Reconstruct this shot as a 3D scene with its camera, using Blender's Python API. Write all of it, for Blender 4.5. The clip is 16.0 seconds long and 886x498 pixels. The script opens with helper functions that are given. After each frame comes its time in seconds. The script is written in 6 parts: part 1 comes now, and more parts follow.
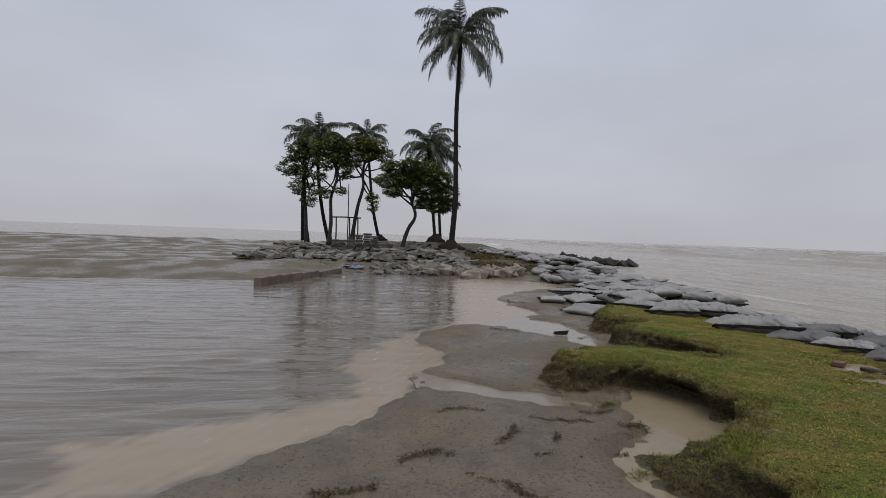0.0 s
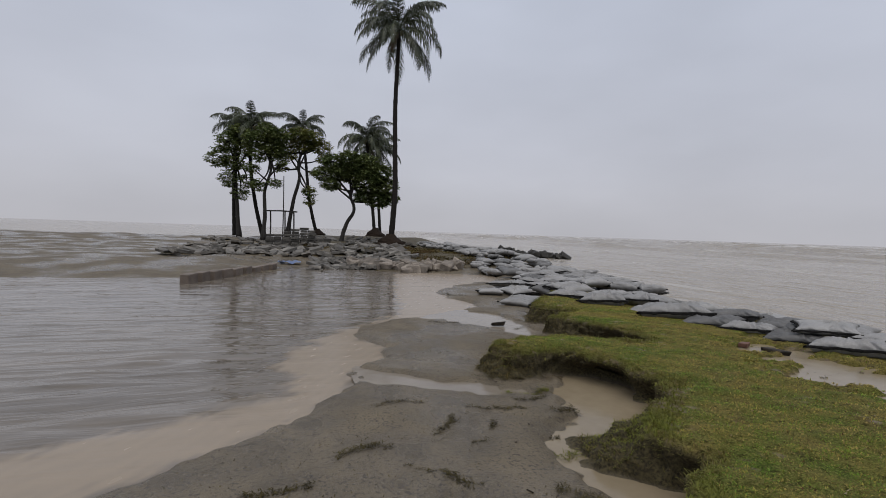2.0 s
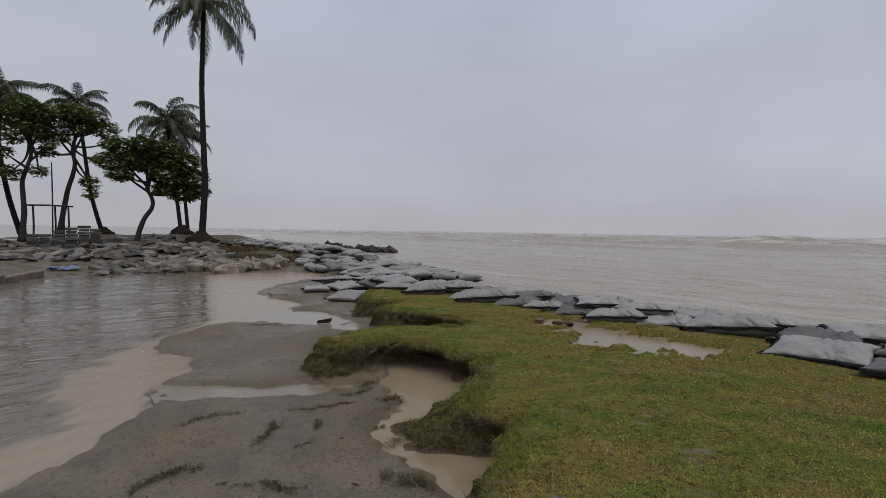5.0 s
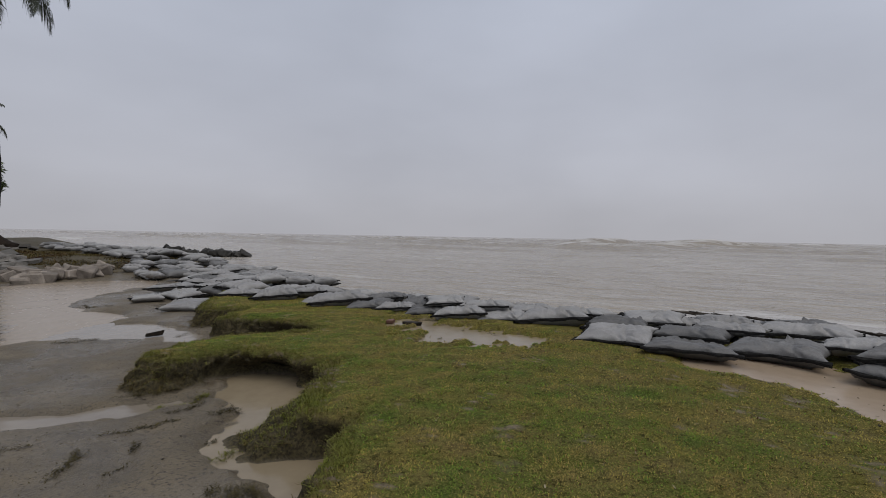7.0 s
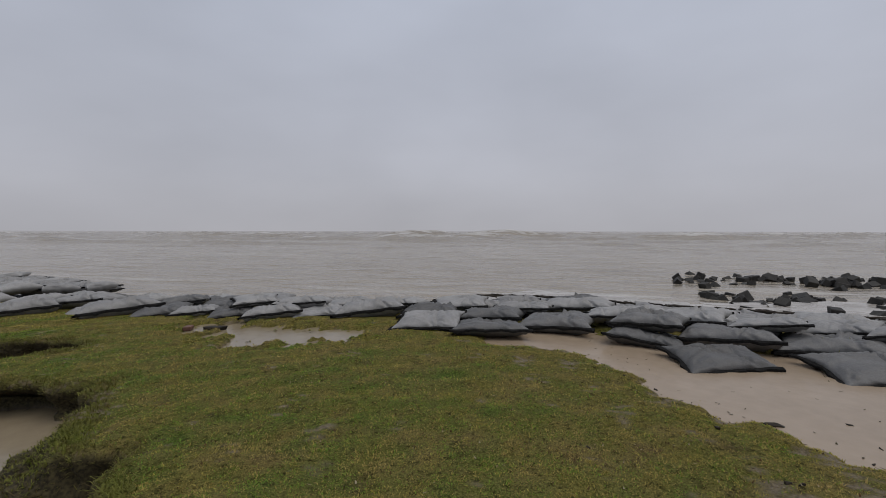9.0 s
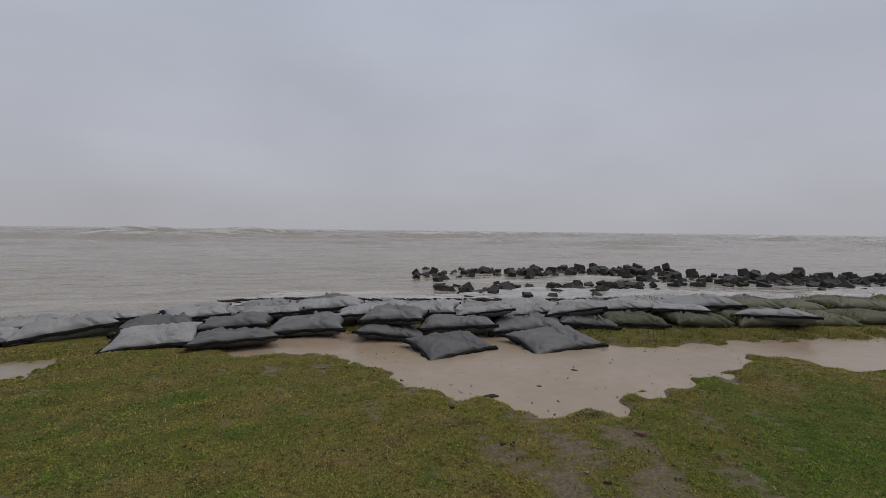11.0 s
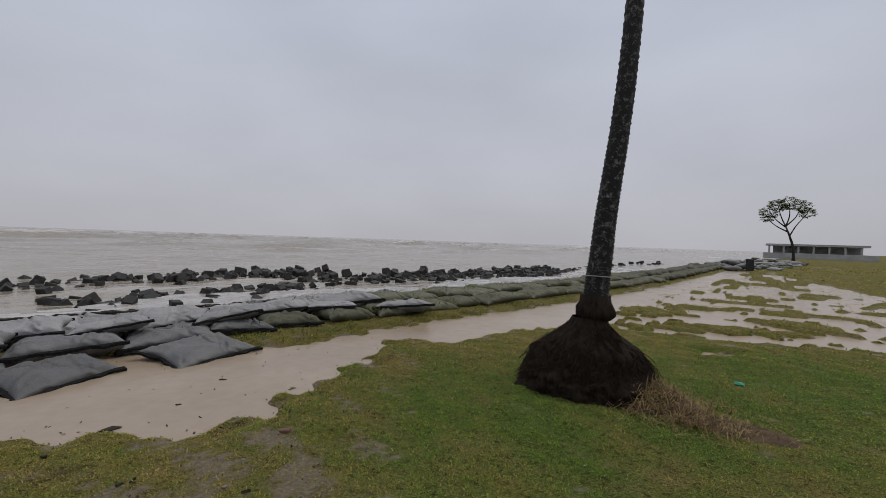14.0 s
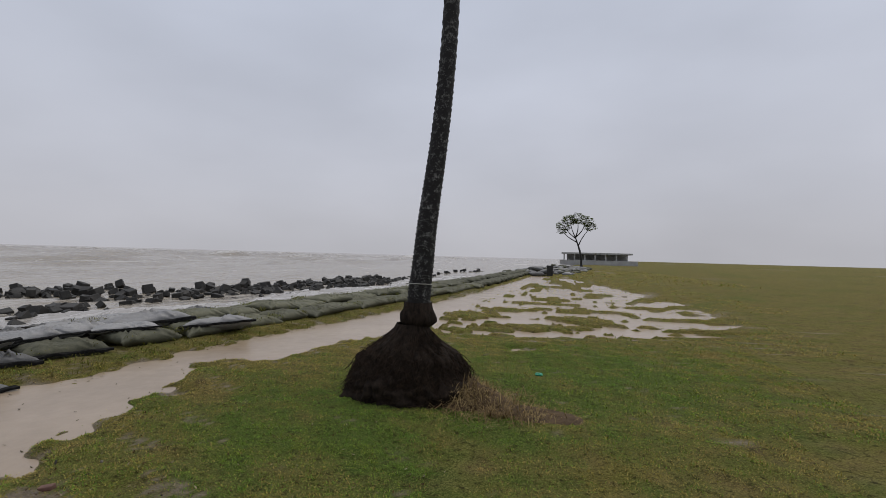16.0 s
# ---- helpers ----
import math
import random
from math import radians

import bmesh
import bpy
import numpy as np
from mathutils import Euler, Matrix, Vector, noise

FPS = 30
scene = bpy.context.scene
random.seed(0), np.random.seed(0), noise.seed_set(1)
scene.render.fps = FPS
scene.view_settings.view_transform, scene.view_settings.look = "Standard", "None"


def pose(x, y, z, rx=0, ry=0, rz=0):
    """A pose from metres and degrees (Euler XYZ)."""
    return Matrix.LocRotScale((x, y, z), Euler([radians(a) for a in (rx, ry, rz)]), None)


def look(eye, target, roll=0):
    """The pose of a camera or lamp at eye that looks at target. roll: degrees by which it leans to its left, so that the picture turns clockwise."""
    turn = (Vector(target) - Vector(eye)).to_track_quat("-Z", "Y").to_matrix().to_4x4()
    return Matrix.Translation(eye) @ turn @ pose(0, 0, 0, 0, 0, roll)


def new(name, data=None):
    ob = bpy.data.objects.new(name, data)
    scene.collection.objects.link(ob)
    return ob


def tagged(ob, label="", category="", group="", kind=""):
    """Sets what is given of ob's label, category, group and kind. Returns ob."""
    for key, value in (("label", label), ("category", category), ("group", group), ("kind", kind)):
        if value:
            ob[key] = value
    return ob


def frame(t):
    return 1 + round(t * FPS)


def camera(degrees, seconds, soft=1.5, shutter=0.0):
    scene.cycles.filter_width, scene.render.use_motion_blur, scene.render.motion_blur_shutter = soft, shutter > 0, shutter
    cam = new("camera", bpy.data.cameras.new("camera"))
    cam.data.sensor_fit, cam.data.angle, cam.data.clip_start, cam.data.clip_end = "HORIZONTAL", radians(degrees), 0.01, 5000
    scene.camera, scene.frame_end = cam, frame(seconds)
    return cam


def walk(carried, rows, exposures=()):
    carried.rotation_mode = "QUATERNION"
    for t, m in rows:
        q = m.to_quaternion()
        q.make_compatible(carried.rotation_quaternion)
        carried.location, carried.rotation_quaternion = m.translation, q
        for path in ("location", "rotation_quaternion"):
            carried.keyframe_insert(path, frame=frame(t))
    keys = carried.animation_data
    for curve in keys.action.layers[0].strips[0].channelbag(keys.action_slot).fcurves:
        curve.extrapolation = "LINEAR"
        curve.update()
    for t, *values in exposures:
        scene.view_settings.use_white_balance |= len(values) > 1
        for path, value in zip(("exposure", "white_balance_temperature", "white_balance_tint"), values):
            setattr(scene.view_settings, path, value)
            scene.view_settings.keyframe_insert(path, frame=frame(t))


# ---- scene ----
# ---- camera ----
cam = camera(87.0, 16.0, soft=0.8)
PATH = [
    (0, (-0.191, 0.330, 1.590), (1.798, 10.126, 1.308), 2.04),
    (0.5, (-0.174, 0.316, 1.586), (2.217, 10.022, 1.303), 1.75),
    (1, (-0.171, 0.315, 1.591), (2.674, 9.898, 1.301), 1.94),
    (1.5, (-0.168, 0.313, 1.587), (2.798, 9.857, 1.267), 1.91),
    (2, (-0.163, 0.316, 1.581), (3.059, 9.775, 1.219), 1.88),
    (2.5, (-0.144, 0.311, 1.585), (3.472, 9.626, 1.178), 1.71),
    (3, (-0.136, 0.303, 1.583), (3.953, 9.419, 1.157), 1.93),
    (3.5, (-0.122, 0.285, 1.590), (4.472, 9.157, 1.158), 1.73),
    (4, (-0.108, 0.274, 1.586), (5.276, 8.691, 1.173), 1.73),
    (4.5, (-0.100, 0.281, 1.577), (5.832, 8.323, 1.185), 1.44),
    (5, (-0.092, 0.276, 1.578), (6.283, 7.971, 1.196), 0.90),
    (5.2, (-0.080, 0.277, 1.575), (6.572, 7.734, 1.196), 0.73),
    (7.3, (-0.014, -0.019, 1.587), (8.455, 5.291, 1.318), 0.79),
    (7.5, (-0.002, -0.013, 1.585), (8.577, 5.117, 1.312), 0.55),
    (8, (0.046, -0.046, 1.572), (9.028, 4.341, 1.302), 0.57),
    (8.2, (0.063, -0.063, 1.569), (9.272, 3.824, 1.283), 0.44),
    (10.3, (0.115, -0.068, 1.633), (10.084, -0.721, 1.193), 0.45),
    (10.5, (0.122, -0.068, 1.640), (10.037, -1.305, 1.220), 0.56),
    (11, (0.168, -0.047, 1.629), (9.678, -3.115, 1.232), 0.67),
    (11.5, (0.193, -0.070, 1.609), (9.311, -4.155, 1.188), 0.51),
    (12, (0.185, -0.099, 1.598), (8.930, -4.928, 1.146), 0.65),
    (12.5, (0.174, -0.119, 1.600), (8.561, -5.547, 1.151), 0.71),
    (13, (0.174, -0.146, 1.596), (7.923, -6.453, 1.174), 1.08),
    (13.5, (0.153, -0.175, 1.605), (6.560, -7.846, 1.290), 1.73),
    (14, (0.111, -0.199, 1.607), (5.517, -8.610, 1.429), 1.91),
    (14.5, (0.093, -0.212, 1.622), (4.687, -9.094, 1.544), 2.27),
    (15, (0.067, -0.241, 1.619), (3.879, -9.486, 1.626), 1.99),
    (15.5, (0.042, -0.258, 1.612), (3.144, -9.764, 1.672), 1.73),
    (16, (0.042, -0.246, 1.604), (2.189, -10.011, 1.748), 1.55),
]
walk(cam, [(t, look(eye, target, roll)) for t, eye, target, roll in PATH],
     [(0.0, 0.15), (3.0, 0.18), (5.0, 0.02), (8.0, -0.03), (10.5, -0.10), (12.5, -0.10), (14.0, 0.04), (16.0, 0.13)])

# ---- overcast sky ----
SUN_EL, SUN_AZ = radians(68), radians(205)
world = bpy.data.worlds.new("storm_sky")
scene.world = world
world.use_nodes = True
wn, wl = world.node_tree.nodes, world.node_tree.links
wn.clear()
w_out = wn.new("ShaderNodeOutputWorld")
w_bg = wn.new("ShaderNodeBackground")
w_sky = wn.new("ShaderNodeTexSky")
w_sky.sky_type = "NISHITA"
w_sky.sun_disc = False
w_sky.sun_elevation, w_sky.sun_rotation = SUN_EL, SUN_AZ
w_sky.dust_density = 6.0
w_coord = wn.new("ShaderNodeTexCoord")
w_sep = wn.new("ShaderNodeSeparateXYZ")
w_ramp = wn.new("ShaderNodeValToRGB")
w_ramp.color_ramp.elements[0].position = 0.0
w_ramp.color_ramp.elements[0].color = (4.55, 4.55, 4.90, 1)
w_ramp.color_ramp.elements[1].position = 0.6
w_ramp.color_ramp.elements[1].color = (4.85, 5.30, 6.35, 1)
w_mid = w_ramp.color_ramp.elements.new(0.12)
w_mid.color = (4.70, 4.80, 5.35, 1)
w_map = wn.new("ShaderNodeMapping")
w_map.inputs["Scale"].default_value = (1.3, 1.3, 3.2)
w_noise = wn.new("ShaderNodeTexNoise")
w_noise.inputs["Scale"].default_value = 1.6
w_noise.inputs["Detail"].default_value = 4
w_noise.inputs["Roughness"].default_value = 0.45
w_cloud = wn.new("ShaderNodeMapRange")
w_cloud.inputs["From Min"].default_value, w_cloud.inputs["From Max"].default_value = 0.3, 0.7
w_cloud.inputs["To Min"].default_value, w_cloud.inputs["To Max"].default_value = 0.92, 1.08
w_mul = wn.new("ShaderNodeVectorMath")
w_mul.operation = "SCALE"
w_mix = wn.new("ShaderNodeMix")
w_mix.data_type = "RGBA"
w_mix.inputs[0].default_value = 0.93
wl.new(w_coord.outputs["Generated"], w_sep.inputs[0])
wl.new(w_sep.outputs["Z"], w_ramp.inputs[0])
wl.new(w_coord.outputs["Generated"], w_map.inputs[0])
wl.new(w_map.outputs[0], w_noise.inputs["Vector"])
wl.new(w_noise.outputs[0], w_cloud.inputs[0])
wl.new(w_ramp.outputs[0], w_mul.inputs[0])
wl.new(w_cloud.outputs[0], w_mul.inputs["Scale"])
wl.new(w_sky.outputs[0], w_mix.inputs[6])
wl.new(w_mul.outputs[0], w_mix.inputs[7])
wl.new(w_mix.outputs[2], w_bg.inputs[0])
w_bg.inputs[1].default_value = 0.1
wl.new(w_bg.outputs[0], w_out.inputs[0])

sun = new("sun", bpy.data.lights.new("sun", "SUN"))
sun.data.energy, sun.data.angle, sun.data.color = 1.35, radians(60), (1.0, 0.93, 0.84)
sun.matrix_world = look((0, 0, 30), (-30 * math.cos(SUN_EL) * math.sin(SUN_AZ), -30 * math.cos(SUN_EL) * math.cos(SUN_AZ), 30 - 30 * math.sin(SUN_EL)))


# ---- materials ----
def surface(name, dark, light, scale=3.0, rough=0.7, rough2=None, bump=0.3, grain=40.0, metal=0.0, spread=0.0, contrast=(0.35, 0.65), coat=0.0, stretch=(1, 1, 1), spec=0.5, world_space=True, distance=0.02):
    """A material of two colours, mixed at two scales, with fine relief."""
    m = bpy.data.materials.new(name)
    m.use_nodes = True
    n, l = m.node_tree.nodes, m.node_tree.links
    b = n["Principled BSDF"]
    geo = n.new("ShaderNodeNewGeometry")
    tex = n.new("ShaderNodeTexCoord")
    mp = n.new("ShaderNodeMapping")
    mp.inputs["Scale"].default_value = stretch
    l.new((geo.outputs["Position"] if world_space else tex.outputs["Object"]), mp.inputs[0])
    big = n.new("ShaderNodeTexNoise")
    big.inputs["Scale"].default_value, big.inputs["Detail"].default_value = scale, 5
    fine = n.new("ShaderNodeTexNoise")
    fine.inputs["Scale"].default_value, fine.inputs["Detail"].default_value = grain, 4
    for t in (big, fine):
        l.new(mp.outputs[0], t.inputs["Vector"])
    add = n.new("ShaderNodeMix")
    add.inputs[0].default_value = 0.4
    l.new(big.outputs[0], add.inputs[2])
    l.new(fine.outputs[0], add.inputs[3])
    ramp = n.new("ShaderNodeValToRGB")
    e = ramp.color_ramp.elements
    e[0].position, e[1].position = contrast
    e[0].color, e[1].color = (*dark, 1), (*light, 1)
    l.new(add.outputs[0], ramp.inputs[0])
    col = ramp.outputs[0]
    if spread:
        info = n.new("ShaderNodeObjectInfo")
        hsv = n.new("ShaderNodeHueSaturation")
        rng = n.new("ShaderNodeMapRange")
        rng.inputs["To Min"].default_value, rng.inputs["To Max"].default_value = 1 - spread, 1 + spread
        l.new(info.outputs["Random"], rng.inputs[0])
        l.new(rng.outputs[0], hsv.inputs["Value"])
        l.new(col, hsv.inputs["Color"])
        col = hsv.outputs[0]
    l.new(col, b.inputs["Base Color"])
    b.inputs["Metallic"].default_value = metal
    b.inputs["Specular IOR Level"].default_value = spec
    b.inputs["Coat Weight"].default_value = coat
    b.inputs["Coat Roughness"].default_value = 0.2
    if rough2 is None:
        b.inputs["Roughness"].default_value = rough
    else:
        rr = n.new("ShaderNodeMapRange")
        rr.inputs["From Min"].default_value, rr.inputs["From Max"].default_value = contrast
        rr.inputs["To Min"].default_value, rr.inputs["To Max"].default_value = rough, rough2
        l.new(big.outputs[0], rr.inputs[0])
        l.new(rr.outputs[0], b.inputs["Roughness"])
    if bump:
        bp = n.new("ShaderNodeBump")
        bp.inputs["Strength"].default_value, bp.inputs["Distance"].default_value = bump, distance
        l.new(add.outputs[0], bp.inputs["Height"])
        l.new(bp.outputs[0], b.inputs["Normal"])
    return m


def watery(name, dark, light, scale, rough, stretch, ripple, ripple_scale, distance, turn=0.0, foam=None, foam_scale=1.0, foam_at=(0.6, 0.7), foam_stretch=(1, 1, 1)):
    """Muddy water: opaque colour, gloss, directional ripples, optional foam streaks."""
    m = surface(name, dark, light, scale, rough, bump=0, grain=scale * 7, stretch=stretch, contrast=(0.3, 0.7))
    n, l = m.node_tree.nodes, m.node_tree.links
    b = n["Principled BSDF"]
    b.inputs["IOR"].default_value = 1.33
    geo = n.new("ShaderNodeNewGeometry")
    mp = n.new("ShaderNodeMapping")
    mp.inputs["Scale"].default_value = stretch
    mp.inputs["Rotation"].default_value = (0, 0, turn)
    l.new(geo.outputs["Position"], mp.inputs[0])
    t1 = n.new("ShaderNodeTexNoise")
    t1.inputs["Scale"].default_value, t1.inputs["Detail"].default_value, t1.inputs["Distortion"].default_value = ripple_scale, 5, 0.6
    l.new(mp.outputs[0], t1.inputs["Vector"])
    bp = n.new("ShaderNodeBump")
    bp.inputs["Strength"].default_value, bp.inputs["Distance"].default_value = ripple, distance
    l.new(t1.outputs[0], bp.inputs["Height"])
    l.new(bp.outputs[0], b.inputs["Normal"])
    if foam:
        mp2 = n.new("ShaderNodeMapping")
        mp2.inputs["Scale"].default_value = foam_stretch
        l.new(geo.outputs["Position"], mp2.inputs[0])
        t2 = n.new("ShaderNodeTexNoise")
        t2.inputs["Scale"].default_value, t2.inputs["Detail"].default_value, t2.inputs["Roughness"].default_value, t2.inputs["Distortion"].default_value = foam_scale, 8, 0.65, 1.0
        l.new(mp2.outputs[0], t2.inputs["Vector"])
        rg = n.new("ShaderNodeMapRange")
        rg.inputs["From Min"].default_value, rg.inputs["From Max"].default_value = foam_at
        rg.label = "foam"
        l.new(t2.outputs[0], rg.inputs[0])
        mx = n.new("ShaderNodeMix")
        mx.data_type = "RGBA"
        l.new(rg.outputs[0], mx.inputs[0])
        old = b.inputs["Base Color"].links[0].from_socket
        l.new(old, mx.inputs[6])
        mx.inputs[7].default_value = (*foam, 1)
        l.new(mx.outputs[2], b.inputs["Base Color"])
        ro = n.new("ShaderNodeMapRange")
        ro.inputs["To Min"].default_value, ro.inputs["To Max"].default_value = rough, 0.7
        l.new(rg.outputs[0], ro.inputs[0])
        l.new(ro.outputs[0], b.inputs["Roughness"])
    return m


def ground_cover():
    """Sand, root soil and lawn in one material; the sheet's own amounts of each say where."""
    m = bpy.data.materials.new("sand_soil_lawn")
    m.use_nodes = True
    n, l = m.node_tree.nodes, m.node_tree.links
    b = n["Principled BSDF"]
    geo = n.new("ShaderNodeNewGeometry")

    def cloud(scale, detail=5, rough=0.55):
        t = n.new("ShaderNodeTexNoise")
        t.inputs["Scale"].default_value, t.inputs["Detail"].default_value, t.inputs["Roughness"].default_value = scale, detail, rough
        l.new(geo.outputs["Position"], t.inputs["Vector"])
        return t.outputs[0]

    def blend(fac, a, c, kind="FLOAT"):
        x = n.new("ShaderNodeMix")
        x.data_type = kind
        s = (2, 3, 0) if kind == "FLOAT" else (6, 7, 2)
        for value, k in ((fac, 0), (a, s[0]), (c, s[1])):
            if isinstance(value, (int, float)):
                x.inputs[k].default_value = value
            elif isinstance(value, tuple):
                x.inputs[k].default_value = (*value, 1)
            else:
                l.new(value, x.inputs[k])
        return x.outputs[s[2]]

    def span(v, lo, hi):
        x = n.new("ShaderNodeMapRange")
        x.inputs["From Min"].default_value, x.inputs["From Max"].default_value = lo, hi
        l.new(v, x.inputs[0])
        return x.outputs[0]

    def amount(name):
        x = n.new("ShaderNodeAttribute")
        x.attribute_name = name
        return x.outputs["Fac"]

    wide, patch, grain, speck = cloud(0.55), cloud(2.2), cloud(38, 3), cloud(150, 2)
    sand = blend(span(patch, 0.35, 0.65), (0.088, 0.071, 0.046), (0.145, 0.118, 0.078), "RGBA")
    sand = blend(span(grain, 0.52, 0.66), sand, (0.048, 0.039, 0.030), "RGBA")
    sand = blend(span(speck, 0.58, 0.72), sand, (0.25, 0.22, 0.18), "RGBA")
    soil = blend(span(grain, 0.35, 0.65), (0.022, 0.018, 0.010), (0.080, 0.066, 0.030), "RGBA")
    lawn = blend(span(patch, 0.38, 0.62), (0.165, 0.127, 0.048), (0.130, 0.119, 0.028), "RGBA")
    lawn = blend(span(cloud(3.1, 4), 0.56, 0.70), lawn, (0.100, 0.066, 0.034), "RGBA")
    lawn = blend(amount("lush"), lawn, (0.058, 0.098, 0.018), "RGBA")
    tuft, mat_ = cloud(17, 4, 0.7), cloud(75, 3, 0.7)
    lawn = blend(span(mat_, 0.50, 0.72), lawn, (0.230, 0.205, 0.062), "RGBA")
    lawn = blend(span(tuft, 0.52, 0.68), lawn, (0.034, 0.032, 0.010), "RGBA")
    lawn = blend(span(mat_, 0.48, 0.30), lawn, (0.020, 0.018, 0.006), "RGBA")
    lawn = blend(amount("bare"), lawn, blend(span(grain, 0.4, 0.6), (0.100, 0.074, 0.040), (0.180, 0.138, 0.080), "RGBA"), "RGBA")
    col = blend(amount("soil"), sand, soil, "RGBA")
    col = blend(amount("lawn"), col, lawn, "RGBA")
    l.new(col, b.inputs["Base Color"])
    wet = blend(span(wide, 0.42, 0.58), 0.16, 0.75)
    l.new(blend(amount("soil"), wet, blend(amount("bare"), 0.95, 0.45)), b.inputs["Roughness"])
    l.new(blend(amount("lawn"), 0.35, blend(amount("bare"), 0.06, 0.32)), b.inputs["Specular IOR Level"])
    bp = n.new("ShaderNodeBump")
    bp.inputs["Strength"].default_value, bp.inputs["Distance"].default_value = 0.8, 0.02
    l.new(blend(amount("lawn"), blend(0.5, grain, speck), blend(0.45, tuft, mat_)), bp.inputs["Height"])
    l.new(blend(amount("lawn"), 0.02, 0.055), bp.inputs["Distance"])
    l.new(bp.outputs[0], b.inputs["Normal"])
    return m


M_GROUND = ground_cover()
M_BED = surface("sea_bed", (0.16, 0.14, 0.11), (0.24, 0.21, 0.17), 0.5, 0.6, bump=0.3)
M_POOL = watery("pool_water", (0.100, 0.086, 0.070), (0.165, 0.142, 0.116), 0.8, 0.05, (0.4, 2.0, 1), 0.40, 1.1, 0.16, turn=0.12)
M_MUD = watery("muddy_water", (0.275, 0.210, 0.145), (0.345, 0.27, 0.192), 0.9, 0.24, (1, 1, 1), 0.25, 7.0, 0.012)
M_BAYW = watery("brown_water", (0.190, 0.153, 0.100), (0.255, 0.208, 0.140), 0.9, 0.16, (1, 1, 1), 0.25, 7.0, 0.012)
M_FILM = watery("thin_water", (0.17, 0.145, 0.115), (0.23, 0.20, 0.16), 0.9, 0.12, (1, 1, 1), 0.3, 6.0, 0.015)


def muddied(m, tint, smooth):
    """Mud carried in clear streaks through water, where the sheet's own mud amount says so."""
    n, l = m.node_tree.nodes, m.node_tree.links
    b = n["Principled BSDF"]
    at = n.new("ShaderNodeAttribute")
    at.attribute_name = "mud"
    mx = n.new("ShaderNodeMix")
    mx.data_type = "RGBA"
    l.new(at.outputs["Fac"], mx.inputs[0])
    l.new(b.inputs["Base Color"].links[0].from_socket, mx.inputs[6])
    mx.inputs[7].default_value = (*tint, 1)
    l.new(mx.outputs[2], b.inputs["Base Color"])
    rg = n.new("ShaderNodeMapRange")
    rg.inputs["To Min"].default_value, rg.inputs["To Max"].default_value = b.inputs["Roughness"].default_value, 0.28
    l.new(at.outputs["Fac"], rg.inputs[0])
    l.new(rg.outputs[0], b.inputs["Roughness"])
    bp = b.inputs["Normal"].links[0].from_node
    st = n.new("ShaderNodeMapRange")
    st.inputs["To Min"].default_value, st.inputs["To Max"].default_value = bp.inputs["Strength"].default_value, smooth
    l.new(at.outputs["Fac"], st.inputs[0])
    l.new(st.outputs[0], bp.inputs["Strength"])


def crested(m):
    """Foam breaks out where the sheet's own spray amount is high."""
    n, l = m.node_tree.nodes, m.node_tree.links
    at = n.new("ShaderNodeAttribute")
    at.attribute_name = "spray"
    for rg in [q for q in n if q.bl_idname == "ShaderNodeMapRange" and q.label == "foam"]:
        add = n.new("ShaderNodeMath")
        add.operation = "MULTIPLY_ADD"
        add.inputs[1].default_value = 0.26
        l.new(at.outputs["Fac"], add.inputs[0])
        l.new(rg.inputs[0].links[0].from_socket, add.inputs[2])
        l.new(add.outputs[0], rg.inputs[0])


muddied(M_POOL, (0.265, 0.215, 0.158), 0.10)
M_SEA = watery("sea_water", (0.228, 0.196, 0.152), (0.292, 0.258, 0.208), 0.08, 0.16, (1.2, 0.5, 1), 0.95, 1.0, 0.55, foam=(0.50, 0.49, 0.475), foam_scale=0.16, foam_at=(0.60, 0.80), foam_stretch=(2.2, 0.36, 1))
crested(M_SEA)
M_WASH = watery("wash_foam", (0.25, 0.228, 0.198), (0.34, 0.318, 0.288), 0.7, 0.25, (1.4, 0.6, 1), 0.5, 2.5, 0.05, foam=(0.52, 0.51, 0.50), foam_scale=0.9, foam_at=(0.50, 0.76), foam_stretch=(1.8, 0.6, 1))


def creased(m, scale=2.6, depth=0.10):
    """Adds sharp cloth creases to a material's relief."""
    n, l = m.node_tree.nodes, m.node_tree.links
    b = n["Principled BSDF"]
    tex = n.new("ShaderNodeTexCoord")
    rid = n.new("ShaderNodeTexNoise")
    rid.noise_type = "RIDGED_MULTIFRACTAL"
    rid.inputs["Scale"].default_value, rid.inputs["Detail"].default_value, rid.inputs["Distortion"].default_value = scale, 2, 0.9
    l.new(tex.outputs["Object"], rid.inputs["Vector"])
    bp = n.new("ShaderNodeBump")
    bp.inputs["Strength"].default_value, bp.inputs["Distance"].default_value = 0.8, depth
    l.new(rid.outputs[0], bp.inputs["Height"])
    l.new(b.inputs["Normal"].links[0].from_socket, bp.inputs["Normal"])
    l.new(bp.outputs[0], b.inputs["Normal"])
    return m


M_BAG = surface("wet_geotextile", (0.066, 0.065, 0.063), (0.158, 0.156, 0.152), 3, 0.5, 0.72, 0.6, 45, spread=0.25, world_space=False, contrast=(0.3, 0.7), distance=0.01)
# lighter grey cloth, with the sky sheen on wet bags put into its colour
M_BAGW = surface("sheen_pale_geotextile", (0.165, 0.162, 0.157), (0.310, 0.305, 0.298), 3, 0.5, 0.72, 0.6, 45, spread=0.15, world_space=False, contrast=(0.3, 0.7), distance=0.01)
M_BAGG = surface("mossy_geotextile", (0.064, 0.065, 0.042), (0.150, 0.147, 0.102), 4, 0.65, 0.85, 0.6, 45, spread=0.2, spec=0.2, world_space=False, contrast=(0.3, 0.7), distance=0.015)
